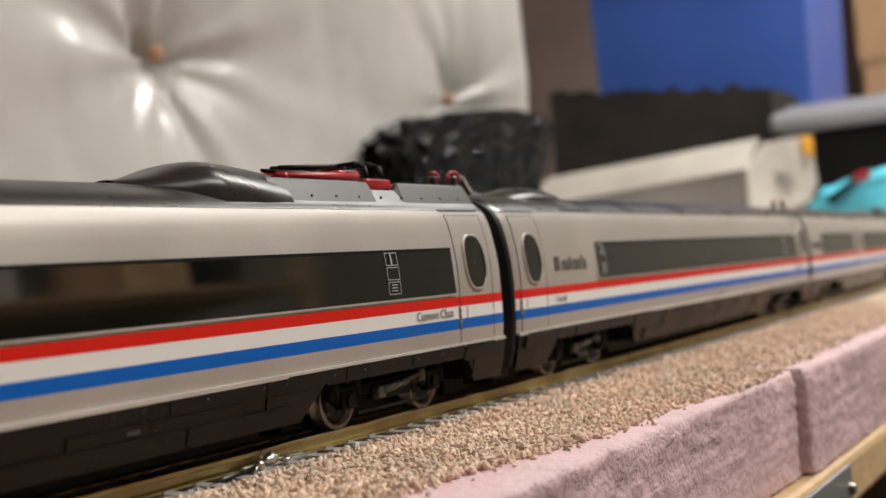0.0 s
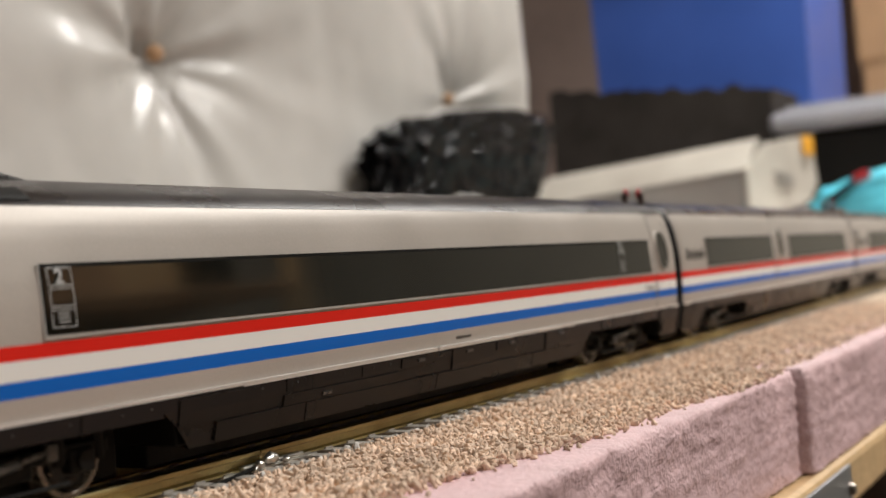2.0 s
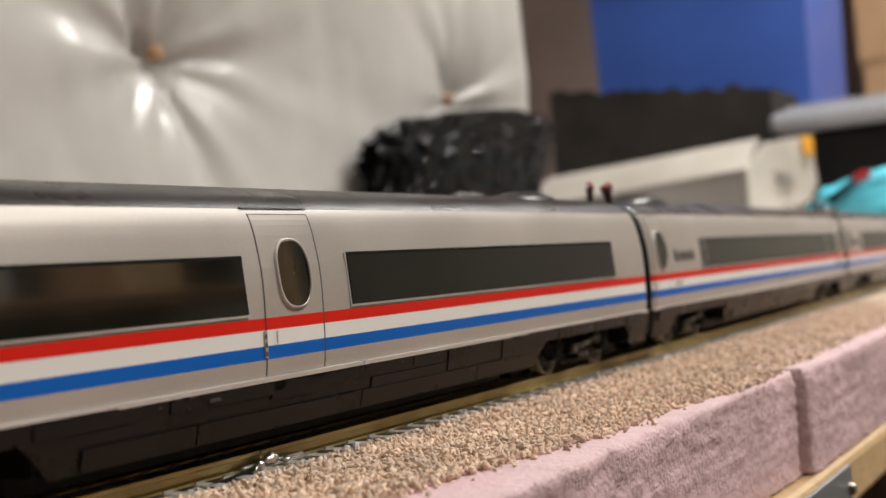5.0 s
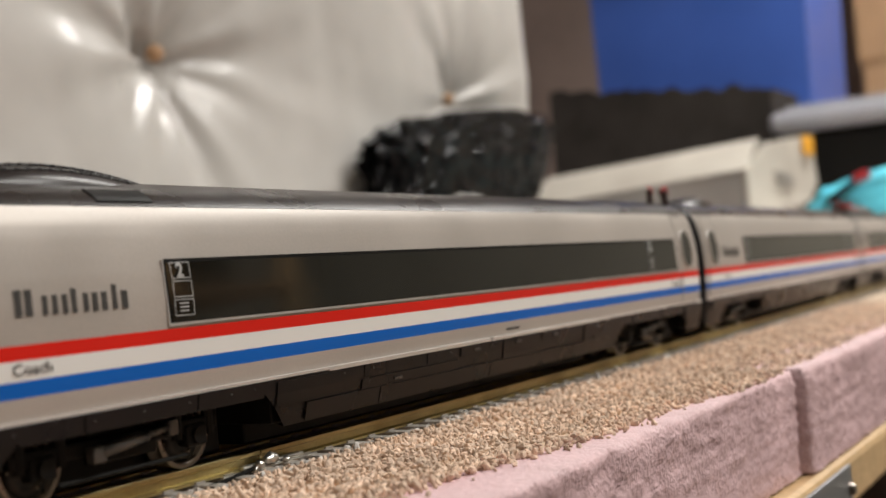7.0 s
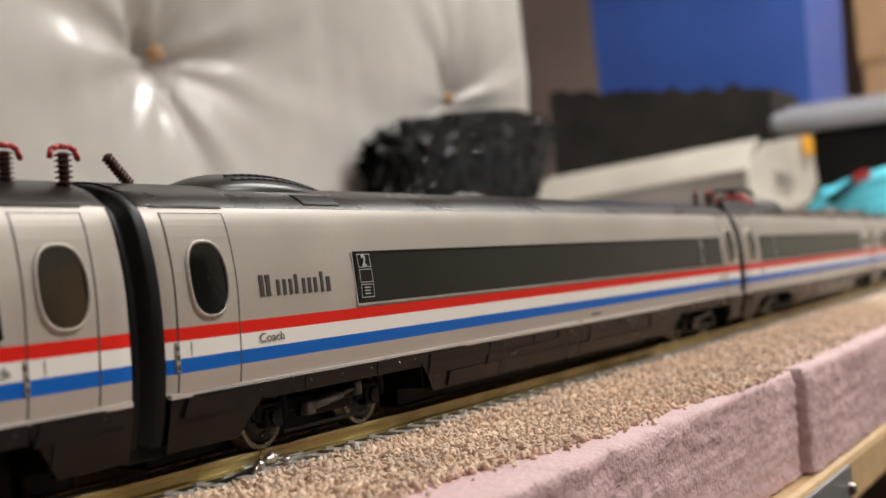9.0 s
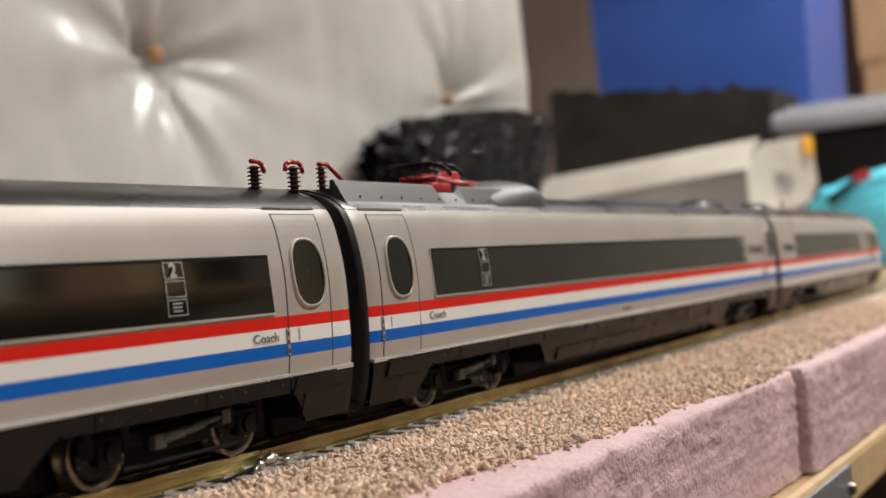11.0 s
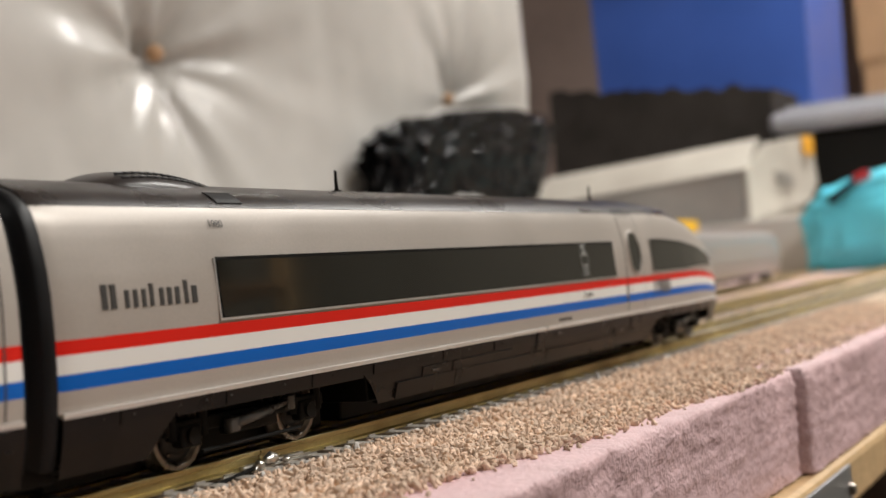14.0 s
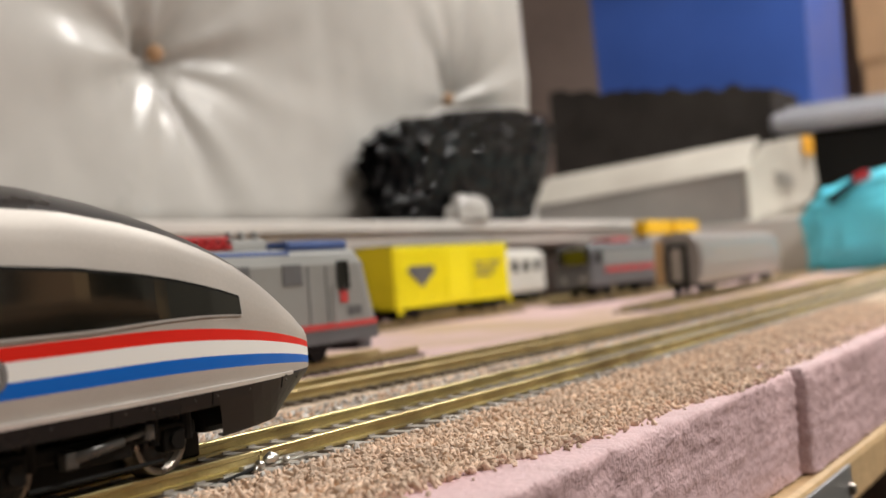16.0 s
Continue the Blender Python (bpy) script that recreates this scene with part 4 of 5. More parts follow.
def grain_shapes(rg, count=7):
    out = []
    for k in range(count):
        b = bmesh.new()
        bmesh.ops.create_icosphere(b, subdivisions=1, radius=1.0)
        b.verts.ensure_lookup_table()
        sx, sy, sz = rg.uniform(1.0, 1.5), rg.uniform(0.58, 0.82), rg.uniform(0.5, 0.75)
        vs = np.array([[v.co.x * sx, v.co.y * sy, v.co.z * sz] for v in b.verts]) * np.array([[rg.uniform(0.82, 1.18)] for v in b.verts])
        fs = np.array([[v.index for v in f.verts] for f in b.faces])
        out.append((vs, fs))
        b.free()
    return out


def scatter(name, places, label, material, seed, smooth=False):
    """Many loose grains as one object; places hold x, y, z and size in millimetres."""
    rg = np.random.RandomState(seed)
    shapes = grain_shapes(random.Random(seed))
    vs, fs, base = [], [], 0
    for (x, y, z, s) in places:
        v, f = shapes[rg.randint(len(shapes))]
        q = rg.normal(size=4)
        q /= np.linalg.norm(q)
        w, a, b, c = q
        rot = np.array([[1 - 2 * (b * b + c * c), 2 * (a * b - c * w), 2 * (a * c + b * w)],
                        [2 * (a * b + c * w), 1 - 2 * (a * a + c * c), 2 * (b * c - a * w)],
                        [2 * (a * c - b * w), 2 * (b * c + a * w), 1 - 2 * (a * a + b * b)]])
        vs.append((v * s) @ rot.T + np.array([x, y, z]))
        fs.append(f + base)
        base += len(v)
    V = np.concatenate(vs) * 0.001
    F = np.concatenate(fs)
    me = bpy.data.meshes.new(name)
    me.vertices.add(len(V))
    me.vertices.foreach_set("co", V.ravel())
    me.loops.add(F.size)
    me.loops.foreach_set("vertex_index", F.ravel().astype(np.int32))
    me.polygons.add(len(F))
    me.polygons.foreach_set("loop_start", np.arange(0, F.size, 3, dtype=np.int32))
    me.polygons.foreach_set("use_smooth", np.full(len(F), smooth))
    me.update(calc_edges=True)
    me.materials.append(material)
    return tagged(new(name, me), label, "ballast", kind="stuff")


rg = random.Random(11)
tan, grey = [], []
for i in range(50000):
    x = 40.0 + 560.0 * rg.random() ** 1.5
    lo, hi = bed_edge(x) - 0.4, 38.0
    y = lo + (hi - lo) * rg.random()
    d = abs(y - track_y(x))
    if d < 11.2 and d > 7.2:
        continue
    if y > 12 and rg.random() < 0.4:
        continue
    z = bed_height(x, y) + rg.uniform(-0.7, 0.12) - (0.8 if d < 7.5 else 0)
    s = rg.uniform(0.46, 0.76) if rg.random() < 0.94 else rg.uniform(0.76, 1.0)
    near_rail = 11.0 < d < 17.5 and y < 0
    if (near_rail and rg.random() < 0.55 * (1 - (d - 11) / 7)) or (d < 7.5 and rg.random() < 0.75) or (y > 12 and rg.random() < 0.45):
        grey.append((x, y, z + (0.1 if near_rail else 0), s * rg.uniform(0.8, 1.3)))
    else:
        tan.append((x, y, z, s))
for i in range(110):
    x = 60.0 + 300.0 * rg.random()
    y = bed_edge(x) - abs(rg.gauss(0, 1.6))
    if y > -59.5:
        tan.append((x, y, -3.8, rg.uniform(0.4, 0.8)))
scatter("tan_gravel", tan, "loose tan grain ballast spread beside the rails", M_GRAIN, 5)
dark = []
for cx, cy, n in ((448.0, 78.0, 90), (328.0, 60.0, 60), (395.0, 70.0, 40)):
    for i in range(n):
        dark.append((cx + rg.gauss(0, 14.0), cy + rg.gauss(0, 3.0), -3.3 + rg.uniform(-0.4, 0.9), rg.uniform(0.7, 1.5)))
scatter("dark_gravel", dark, "loose black stones between the two tracks", M_STONE, 9)
scatter("grey_gravel", grey, "grey stones mixed along the sleepers and rails", M_GRAINGREY, 6)


# ---- shelf and stored things behind the layout ----
shelf = structure(box("back_shelf", 0.0, 2.9, 0.378, 1.38, 0.051, 0.064, M_BOARD, None, 0.002), "white foam board shelf behind the layout", "shelf")
structure(box("end_shelf", 1.43, 2.9, 0.125, 0.3775, -0.0033, 0.064, M_BOARD, None, 0.002), "white foam board shelf across the layout end", "shelf")
for bx in (0.1, 1.5, 2.8):
    leg = empty("shelf_leg", "square pine leg under the back shelf", "shelf leg", "legs of the back shelf")
    box("post", bx - 0.019, bx + 0.019, 0.5, 0.54, -0.9, 0.0508, M_PINE, leg, 0.002)
strip = tagged(box("foam_strip", 0.30, 1.36, 0.372, 0.430, 0.0642, 0.0735, M_BOARD, None, 0.0015), "thin white foam strip on the shelf edge", "foam strip")


def grid_mesh(name, nx, nz, fn, material, label, category, back=None):
    """A closed lumpy thing: a front sheet from fn(u, v), and a plain back."""
    bm = bmesh.new()
    g = [[bm.verts.new(fn(i / nx, j / nz)) for j in range(nz + 1)] for i in range(nx + 1)]
    for i in range(nx):
        for j in range(nz):
            bm.faces.new((g[i][j], g[i + 1][j], g[i + 1][j + 1], g[i][j + 1]))
    bd = [e for e in bm.edges if e.is_boundary]
    if back:
        r = bmesh.ops.extrude_edge_only(bm, edges=bd)
        vs = [v for v in r["geom"] if isinstance(v, bmesh.types.BMVert)]
        for v in vs:
            v.co += Vector(back)
        bmesh.ops.contextual_create(bm, geom=[e for e in bm.edges if e.is_boundary])
    bmesh.ops.recalc_face_normals(bm, faces=bm.faces)
    return tagged(link_mesh(name, bm, material), label, category)


TUFTS = [(0.615, 0.202), (1.030, 0.205), (0.606, 0.42), (1.030, 0.42), (0.20, 0.199)]


def cushion_front(u, v):
    """The tufted, film-wrapped face: pillows between the buttons, and folds that run out of each one."""
    x, z = 0.10 + 1.075 * u, 0.066 + 0.56 * v
    y = 0.435
    for k, (tx, tz) in enumerate(TUFTS):
        dx, dz = x - tx, z - tz
        d = math.hypot(dx, dz)
        a = math.atan2(dz, dx)
        y += 0.034 * math.exp(-(d / 0.050) ** 1.2) + 0.012 * math.exp(-(d / 0.13) ** 2)
        fold = math.sin(a * 7 + k * 2 + 1.1 * math.sin(a * 2 + k)) + 0.6 * math.sin(a * 13 + k)
        y += 0.0045 * fold * math.exp(-(d / 0.085)) * min(1, d / 0.012)
    for dx, dz, amp, reach in ((-0.72, 0.69, 0.016, 0.085), (0.12, 0.99, 0.008, 0.10), (-0.97, 0.2, 0.006, 0.12), (0.30, -0.95, 0.010, 0.11), (0.99, -0.10, 0.007, 0.20)):
        ax, az = x - TUFTS[0][0], z - TUFTS[0][1]
        along, across = ax * dx + az * dz, abs(-ax * dz + az * dx)
        if along > 0:
            y += amp * math.exp(-along / reach) * math.exp(-(across / (0.006 + 0.10 * along)) ** 2)
    edge = min(u / 0.03, (1 - u) / 0.035, v / 0.04, 1.0)
    y += 0.035 * (1 - math.sqrt(max(0.0, 1 - (1 - min(max(edge, 0), 1)) ** 2)))
    x += 0.010 * math.sin(z * 9 - 0.7) * u
    y += 0.003 * noise.noise(Vector((x * 9, 0, z * 7))) + 0.0022 * noise.noise(Vector((x * 30, 2, z * 12)))
    return (x, y, z)


cushion = grid_mesh("mattress", 210, 110, cushion_front, M_FILM, "tufted white cushion wrapped in clear plastic film", "mattress", (0, 0.14, 0))
for tx, tz in TUFTS[:4]:
    bm = bmesh.new()
    bmesh.ops.create_icosphere(bm, subdivisions=2, radius=0.007, matrix=Matrix.Translation((tx + 0.003, 0.473, tz + 0.004)))
    part("tuft_button", bm, M_CARD, cushion, "small tan tuft button")


def lump(name, c, r, material, label, category, seed, rough=0.2, flat=None, sub=5, fine=0.06, slope=0.0, lean=0.0, facets=False, tilt=0.0):
    """A soft bag: a ball squashed to a box-like shape, with creases."""
    bm = bmesh.new()
    bmesh.ops.create_icosphere(bm, subdivisions=sub, radius=1.0)
    for v in bm.verts:
        p = v.co.copy()
        q = Vector([math.copysign(abs(a) ** 0.62, a) for a in p])
        k = 1 + rough * noise.noise(p * 1.3 + Vector((seed, 0, 0))) + fine * abs(noise.noise(p * 4.2 + Vector((0, seed, 0)))) + fine * 0.5 * noise.noise(p * 9 + Vector((0, 0, seed)))
        v.co = Vector((c[0] + q.x * r[0] * k, c[1] + q.y * r[1] * k, c[2] + q.z * r[2] * k))
        v.co.z += tilt * (v.co.y - c[1])
        if lean and v.co.x > c[0]:
            up = min(max((v.co.z - (c[2] - r[2])) / (2 * r[2]), 0.0), 1.0)
            v.co.x = c[0] + (v.co.x - c[0]) * (1 - lean * (1 - up))
        if flat is not None and slope:
            v.co.z = flat + (v.co.z - flat) * (1 + slope * (v.co.x - c[0]) / r[0])
        if flat is not None and v.co.z < flat:
            v.co.z = flat
    return tagged(link_mesh(name, bm, material, smooth=not facets), label, category)


lump("bin_bag", (0.972, 0.4080, 0.122), (0.170, 0.023, 0.058), M_BAG, "shiny black plastic bin bag stuffed full", "bin bag", 3.0, 0.04, 0.0745, 6, 0.16, 0.17, 0.62, True)
lump("crumpled_film", (0.893, 0.3785, 0.081), (0.026, 0.009, 0.014), M_FILM, "crumpled scrap of clear plastic film", "plastic film", 8.0, 0.3, 0.0738, 4, 0.12)

# long off-white carton lying across the end of the shelf
carton = empty("carton", "long off-white carton with an orange sticker", "carton")
CART = pose(1.45, 0.296, 0.0645)


def prism(name, pts, depth, material, parent, label="", bevel=0.0):
    """A solid from an outline in the yz plane, pushed along x."""
    bm = bmesh.new()
    a = [bm.verts.new((0, y, z)) for y, z in pts]
    b = [bm.verts.new((depth, y, z)) for y, z in pts]
    n = len(pts)
    bm.faces.new(a), bm.faces.new(b[::-1])
    for i in range(n):
        bm.faces.new((a[i], b[i], b[(i + 1) % n], a[(i + 1) % n]))
    bmesh.ops.recalc_face_normals(bm, faces=bm.faces)
    if bevel:
        bmesh.ops.bevel(bm, geom=list(bm.edges), offset=bevel, segments=2, affect="EDGES")
    return part(name, bm, material, parent, label)


carton.matrix_basis = CART
prism("body", [(0.0, 0.0), (0.351, 0.0), (0.349, 0.044), (0.0, 0.0660)], 0.10, M_CARTONGREY, carton, "grey printed carton side", 0.002)
bm = bmesh.new()
fl = [bm.verts.new(p) for p in ((-0.003, -0.004, 0.0662), (-0.003, 0.352, 0.0445), (0.050, 0.292, 0.0900), (0.070, -0.004, 0.1105))]
bm.faces.new(fl)
ex = bmesh.ops.extrude_face_region(bm, geom=bm.faces[:])
for v in [v for v in ex["geom"] if isinstance(v, bmesh.types.BMVert)]:
    v.co.x += 0.005
bmesh.ops.recalc_face_normals(bm, faces=bm.faces)
part("sloped_lid", bm, M_CARTON, carton, "off-white sloped lid")
prism("far_body", [(0.0, 0.0), (0.335, 0.0), (0.333, 0.050), (0.279, 0.087), (0.0, 0.105)], 0.20, M_CARTON, carton, "off-white carton inside", 0.002).location.x = 0.1005
bm = bmesh.new()
fl = [bm.verts.new(p) for p in ((0.0, -0.006, 0.0), (0.300, -0.010, 0.030), (0.330, -0.014, 0.058), (0.300, -0.016, 0.128), (0.085, -0.010, 0.104), (0.0, -0.006, 0.066))]
bm.faces.new(fl)
ex = bmesh.ops.extrude_face_region(bm, geom=bm.faces[:])
for v in [v for v in ex["geom"] if isinstance(v, bmesh.types.BMVert)]:
    v.co.y += 0.004
bmesh.ops.recalc_face_normals(bm, faces=bm.faces)
part("end_flap", bm, M_CARTON, carton, "off-white raised end flap")
bm = bmesh.new()
add_box(bm, 0.245, 0.300, -0.0195, -0.0165, 0.096, 0.124, 0.001)
part("sticker", bm, M_ORANGE, carton, "orange square sticker")
for k, (a, b, z) in enumerate(((0.11, 0.19, 0.062), (0.12, 0.21, 0.052))):
    bm = bmesh.new()
    add_box(bm, a, b, -0.0145, -0.0105, z, z + 0.004, 0.0)
    part("print_bar", bm, M_CARTONGREY, carton, "grey print")


# dark open box
def open_box(name, x0, x1, y0, y1, z0, z1, t, material, label, category, rim=0.0, taper=0.0, seed=0):
    ob = empty(name, label, category)
    for nm, (a, b, c, d) in (("front_side", (x0, x0 + t, y0, y1)), ("back_side", (x1 - t, x1, y0, y1)),
                             ("near_side", (x0 + t, x1 - t, y0, y0 + t)), ("far_side", (x0 + t, x1 - t, y1 - t, y1))):
        bm = bmesh.new()
        add_box(bm, a, b, c, d, z0, z1)
        bmesh.ops.subdivide_edges(bm, edges=[e for e in bm.edges if abs(e.verts[0].co.y - e.verts[1].co.y) > 0.1], cuts=40)
        for v in bm.verts:
            k = (v.co.z - z0) / (z1 - z0)
            if k > 0.5:
                v.co.z += rim * (0.25 * noise.noise(Vector((v.co.x * 5, v.co.y * 40, seed))) + (v.co.y - y0) / (y1 - y0))
            v.co.y += (v.co.y - (y0 + y1) / 2) * taper * k
            v.co.x += (v.co.x - (x0 + x1) / 2) * taper * k
        part(nm, bm, material, ob)
    box("base", x0 + t, x1 - t, y0 + t, y1 - t, z0, z0 + t, material, ob)
    return ob


open_box("fabric_box", 1.825, 1.985, 0.352, 0.735, 0.0645, 0.281, 0.008, M_DARKBOX, "charcoal fabric storage box with sagging rim", "storage box", 0.050, 0.0, 4)

# blue storage bin with ribbed sides and a rim
bin_ob = open_box("storage_bin", 2.02, 2.29, 0.342, 0.715, 0.0645, 0.56, 0.006, M_BLUE, "large blue plastic storage bin", "storage bin", 0.0, 0.06, 2)
box("rim", 1.985, 2.33, 0.315, 0.745, 0.553, 0.575, M_BLUE, bin_ob, 0.006)

for k, (z0, z1, dy) in enumerate(((0.0642, 0.392, 0.0), (0.3922, 0.80, 0.008))):
    bx = empty("cardboard_box", "brown closed cardboard box, stacked" if k else "brown closed cardboard box at the stack's foot", "cardboard box", "stacked cardboard boxes")
    box("body", 2.46, 2.86, 0.13 + dy, 0.335 + dy, z0, z1 - 0.006, M_CARD, bx, 0.004)
    box("flap", 2.458, 2.86, 0.128 + dy, 0.2325 + dy, z1 - 0.006, z1 - 0.001, M_CARD, bx, 0.001)
    box("flap", 2.458, 2.86, 0.2345 + dy, 0.337 + dy, z1 - 0.006, z1 - 0.001, M_CARD, bx, 0.001)

# boxes on a rack behind the camera, seen mirrored in the train's windows
RACK_Z = -0.34
rack = empty("storage_rack", "pine storage rack with three shelves along the painted wall", "storage rack")
for k in range(3):
    box("shelf_board", 0.3, 2.12, -2.05, -1.55, RACK_Z - 0.02 + (0.32 if k else 0.0) + (0.30 if k == 2 else 0.0), RACK_Z + (0.32 if k else 0.0) + (0.30 if k == 2 else 0.0), M_CARD, rack, 0.003)
for bx in (0.28, 2.14):
    for by in (-2.03, -1.57):
        box("upright", bx - 0.018, bx + 0.018, by - 0.018, by + 0.018, -0.9, 0.62, M_PINE, rack, 0.002)
CLUTTER = []
stock_rg = random.Random(21)
for base, heights in ((RACK_Z, (0.16, 0.30)), (RACK_Z + 0.3205, (0.12, 0.26)), (RACK_Z + 0.6205, (0.08, 0.24))):
    bx = 0.36
    while bx < 1.98:
        w = min(stock_rg.choice((0.07, 0.10, 0.14, 0.19)), 2.06 - bx)
        kind = stock_rg.choice(("brown", "tan", "black", "pale", "dark", "tan", "pale", "brown", "black"))
        CLUTTER.append((bx, w, base, base + stock_rg.uniform(*heights), kind))
        bx += w + stock_rg.choice((0.008, 0.02, 0.06))
CLUTTER_LOOK = {"brown": (M_CARD, "brown cardboard box on the storage rack"), "dark": (M_DARKBOX, "charcoal fabric bin on the storage rack"),
                "black": (M_BLACK, "black plastic crate on the storage rack"), "tan": (M_PINE, "tan wooden box on the storage rack"),
                "pale": (M_CARTON, "off-white carton on the storage rack")}
for bx, w, z0, z1, look_of in CLUTTER:
    surface, text = CLUTTER_LOOK[look_of]
    cb = empty("storage_box", text, "box", "boxes on the rack")
    y1 = -1.60 - 0.05 * ((bx * 7) % 1.0)
    box("body", bx, bx + w, -1.95, y1, z0 + 0.0002, z1, surface, cb, 0.004)
    box("lid", bx - 0.003, bx + w + 0.003, -1.953, y1 + 0.003, z1, z1 + 0.004, surface, cb, 0.0015)

tub = empty("grey_tub", "dark tub with a grey plastic lid", "storage tub")
box("body", 1.83, 1.96, 0.135, 0.345, 0.0642, 0.2058, M_BLACK, tub, 0.012)
box("lid", 1.815, 1.965, 0.120, 0.36, 0.2060, 0.240, M_TUB, tub, 0.014, "grey plastic lid")
box("lid_ridge", 1.835, 1.955, 0.145, 0.335, 0.2402, 0.248, M_TUB, tub, 0.003)

cy = lump("turquoise_bag", (1.385, 0.132, 0.050), (0.045, 0.074, 0.053), M_CYAN, "soft turquoise bag slumped against the shelf end", "bag", 5.0, 0.14, -0.0033, 5, 0.12, tilt=-0.25)
bm = bmesh.new()
add_rod(bm, (1.337, 0.1667, 0.0753), (1.337, 0.1366, 0.0946), 0.0048, 10)
part("zip_pull", bm, M_BLACK, cy, "black strap on the bag")
bm = bmesh.new()
add_rod(bm, (1.337, 0.1366, 0.0968), (1.337, 0.1216, 0.102), 0.0055, 10)
part("red_tab", bm, M_RED, cy, "red tab on the bag")


# ---- parked model stock ----
def wheels_row(parent, xs, half=8.3, r=5.2):
    for x in xs:
        bm = bmesh.new()
        add_rod(bm, (x, -half, r), (x, half, r), 0.9, 8)
        for s in (-1, 1):
            add_rod(bm, (x, s * (half - 1.2), r), (x, s * (half + 1.2), r), r, 20)
        part("wheelset", mm(bm), M_BLACK, parent)


def truck(parent, xm, w=9.0, half=10.5):
    bm = bmesh.new()
    for s in (-1, 1):
        add_box(bm, xm - w - 4, xm + w + 4, s * half - 1.0, s * half + 1.0, 4.0, 7.6, 0.5)
        add_box(bm, xm - 4, xm + 4, s * half - 1.4, s * half + 1.4, 2.4, 6.0, 0.5)
    add_box(bm, xm - 5, xm + 5, -half, half, 6, 9.5, 0.5)
    part("truck", mm(bm), M_BLACK, parent)
    wheels_row(parent, (xm - w, xm + w))


def stock_body(name, parent, x0, x1, sec, ends, material, label=""):
    """A car body from a half section (y, z); ends: how far each end tapers in length, by height."""
    full = [(-y, z) for y, z in sec] + [(y, z) for y, z in sec[::-1]]
    bm = bmesh.new()
    loops = []
    zs = [z for y, z in full]
    zl, zh = min(zs), max(zs)
    for t, s in ((0, 0.90), (0.06, 0.97), (0.12, 1.0), (0.5, 1.0), (0.88, 1.0), (0.94, 0.97), (1, 0.90)):
        lp = []
        for y, z in full:
            k = (z - zl) / (zh - zl)
            a, b = x0 + ends[0] * k ** 1.5, x1 - ends[1] * k ** 1.5
            xx = a + (b - a) * ({0: 0, 0.06: 2.0 / (b - a), 0.12: 5.0 / (b - a), 0.5: 0.5, 0.88: 1 - 5.0 / (b - a), 0.94: 1 - 2.0 / (b - a), 1: 1}[t])
            lp.append(bm.verts.new((xx, y * s, z)))
        loops.append(lp)
    n = len(full)
    for a, b in zip(loops, loops[1:]):
        for i in range(n):
            bm.faces.new((a[i], b[i], b[(i + 1) % n], a[(i + 1) % n]))
    bm.faces.new(loops[0]), bm.faces.new(loops[-1][::-1])
    bmesh.ops.recalc_face_normals(bm, faces=bm.faces)
    return part(name, mm(bm), material, parent, label)


LOCO = [(16.0, 8.5), (16.8, 12.0), (16.8, 33.5), (15.4, 37.0), (12.5, 39.2), (0, 40.2)]


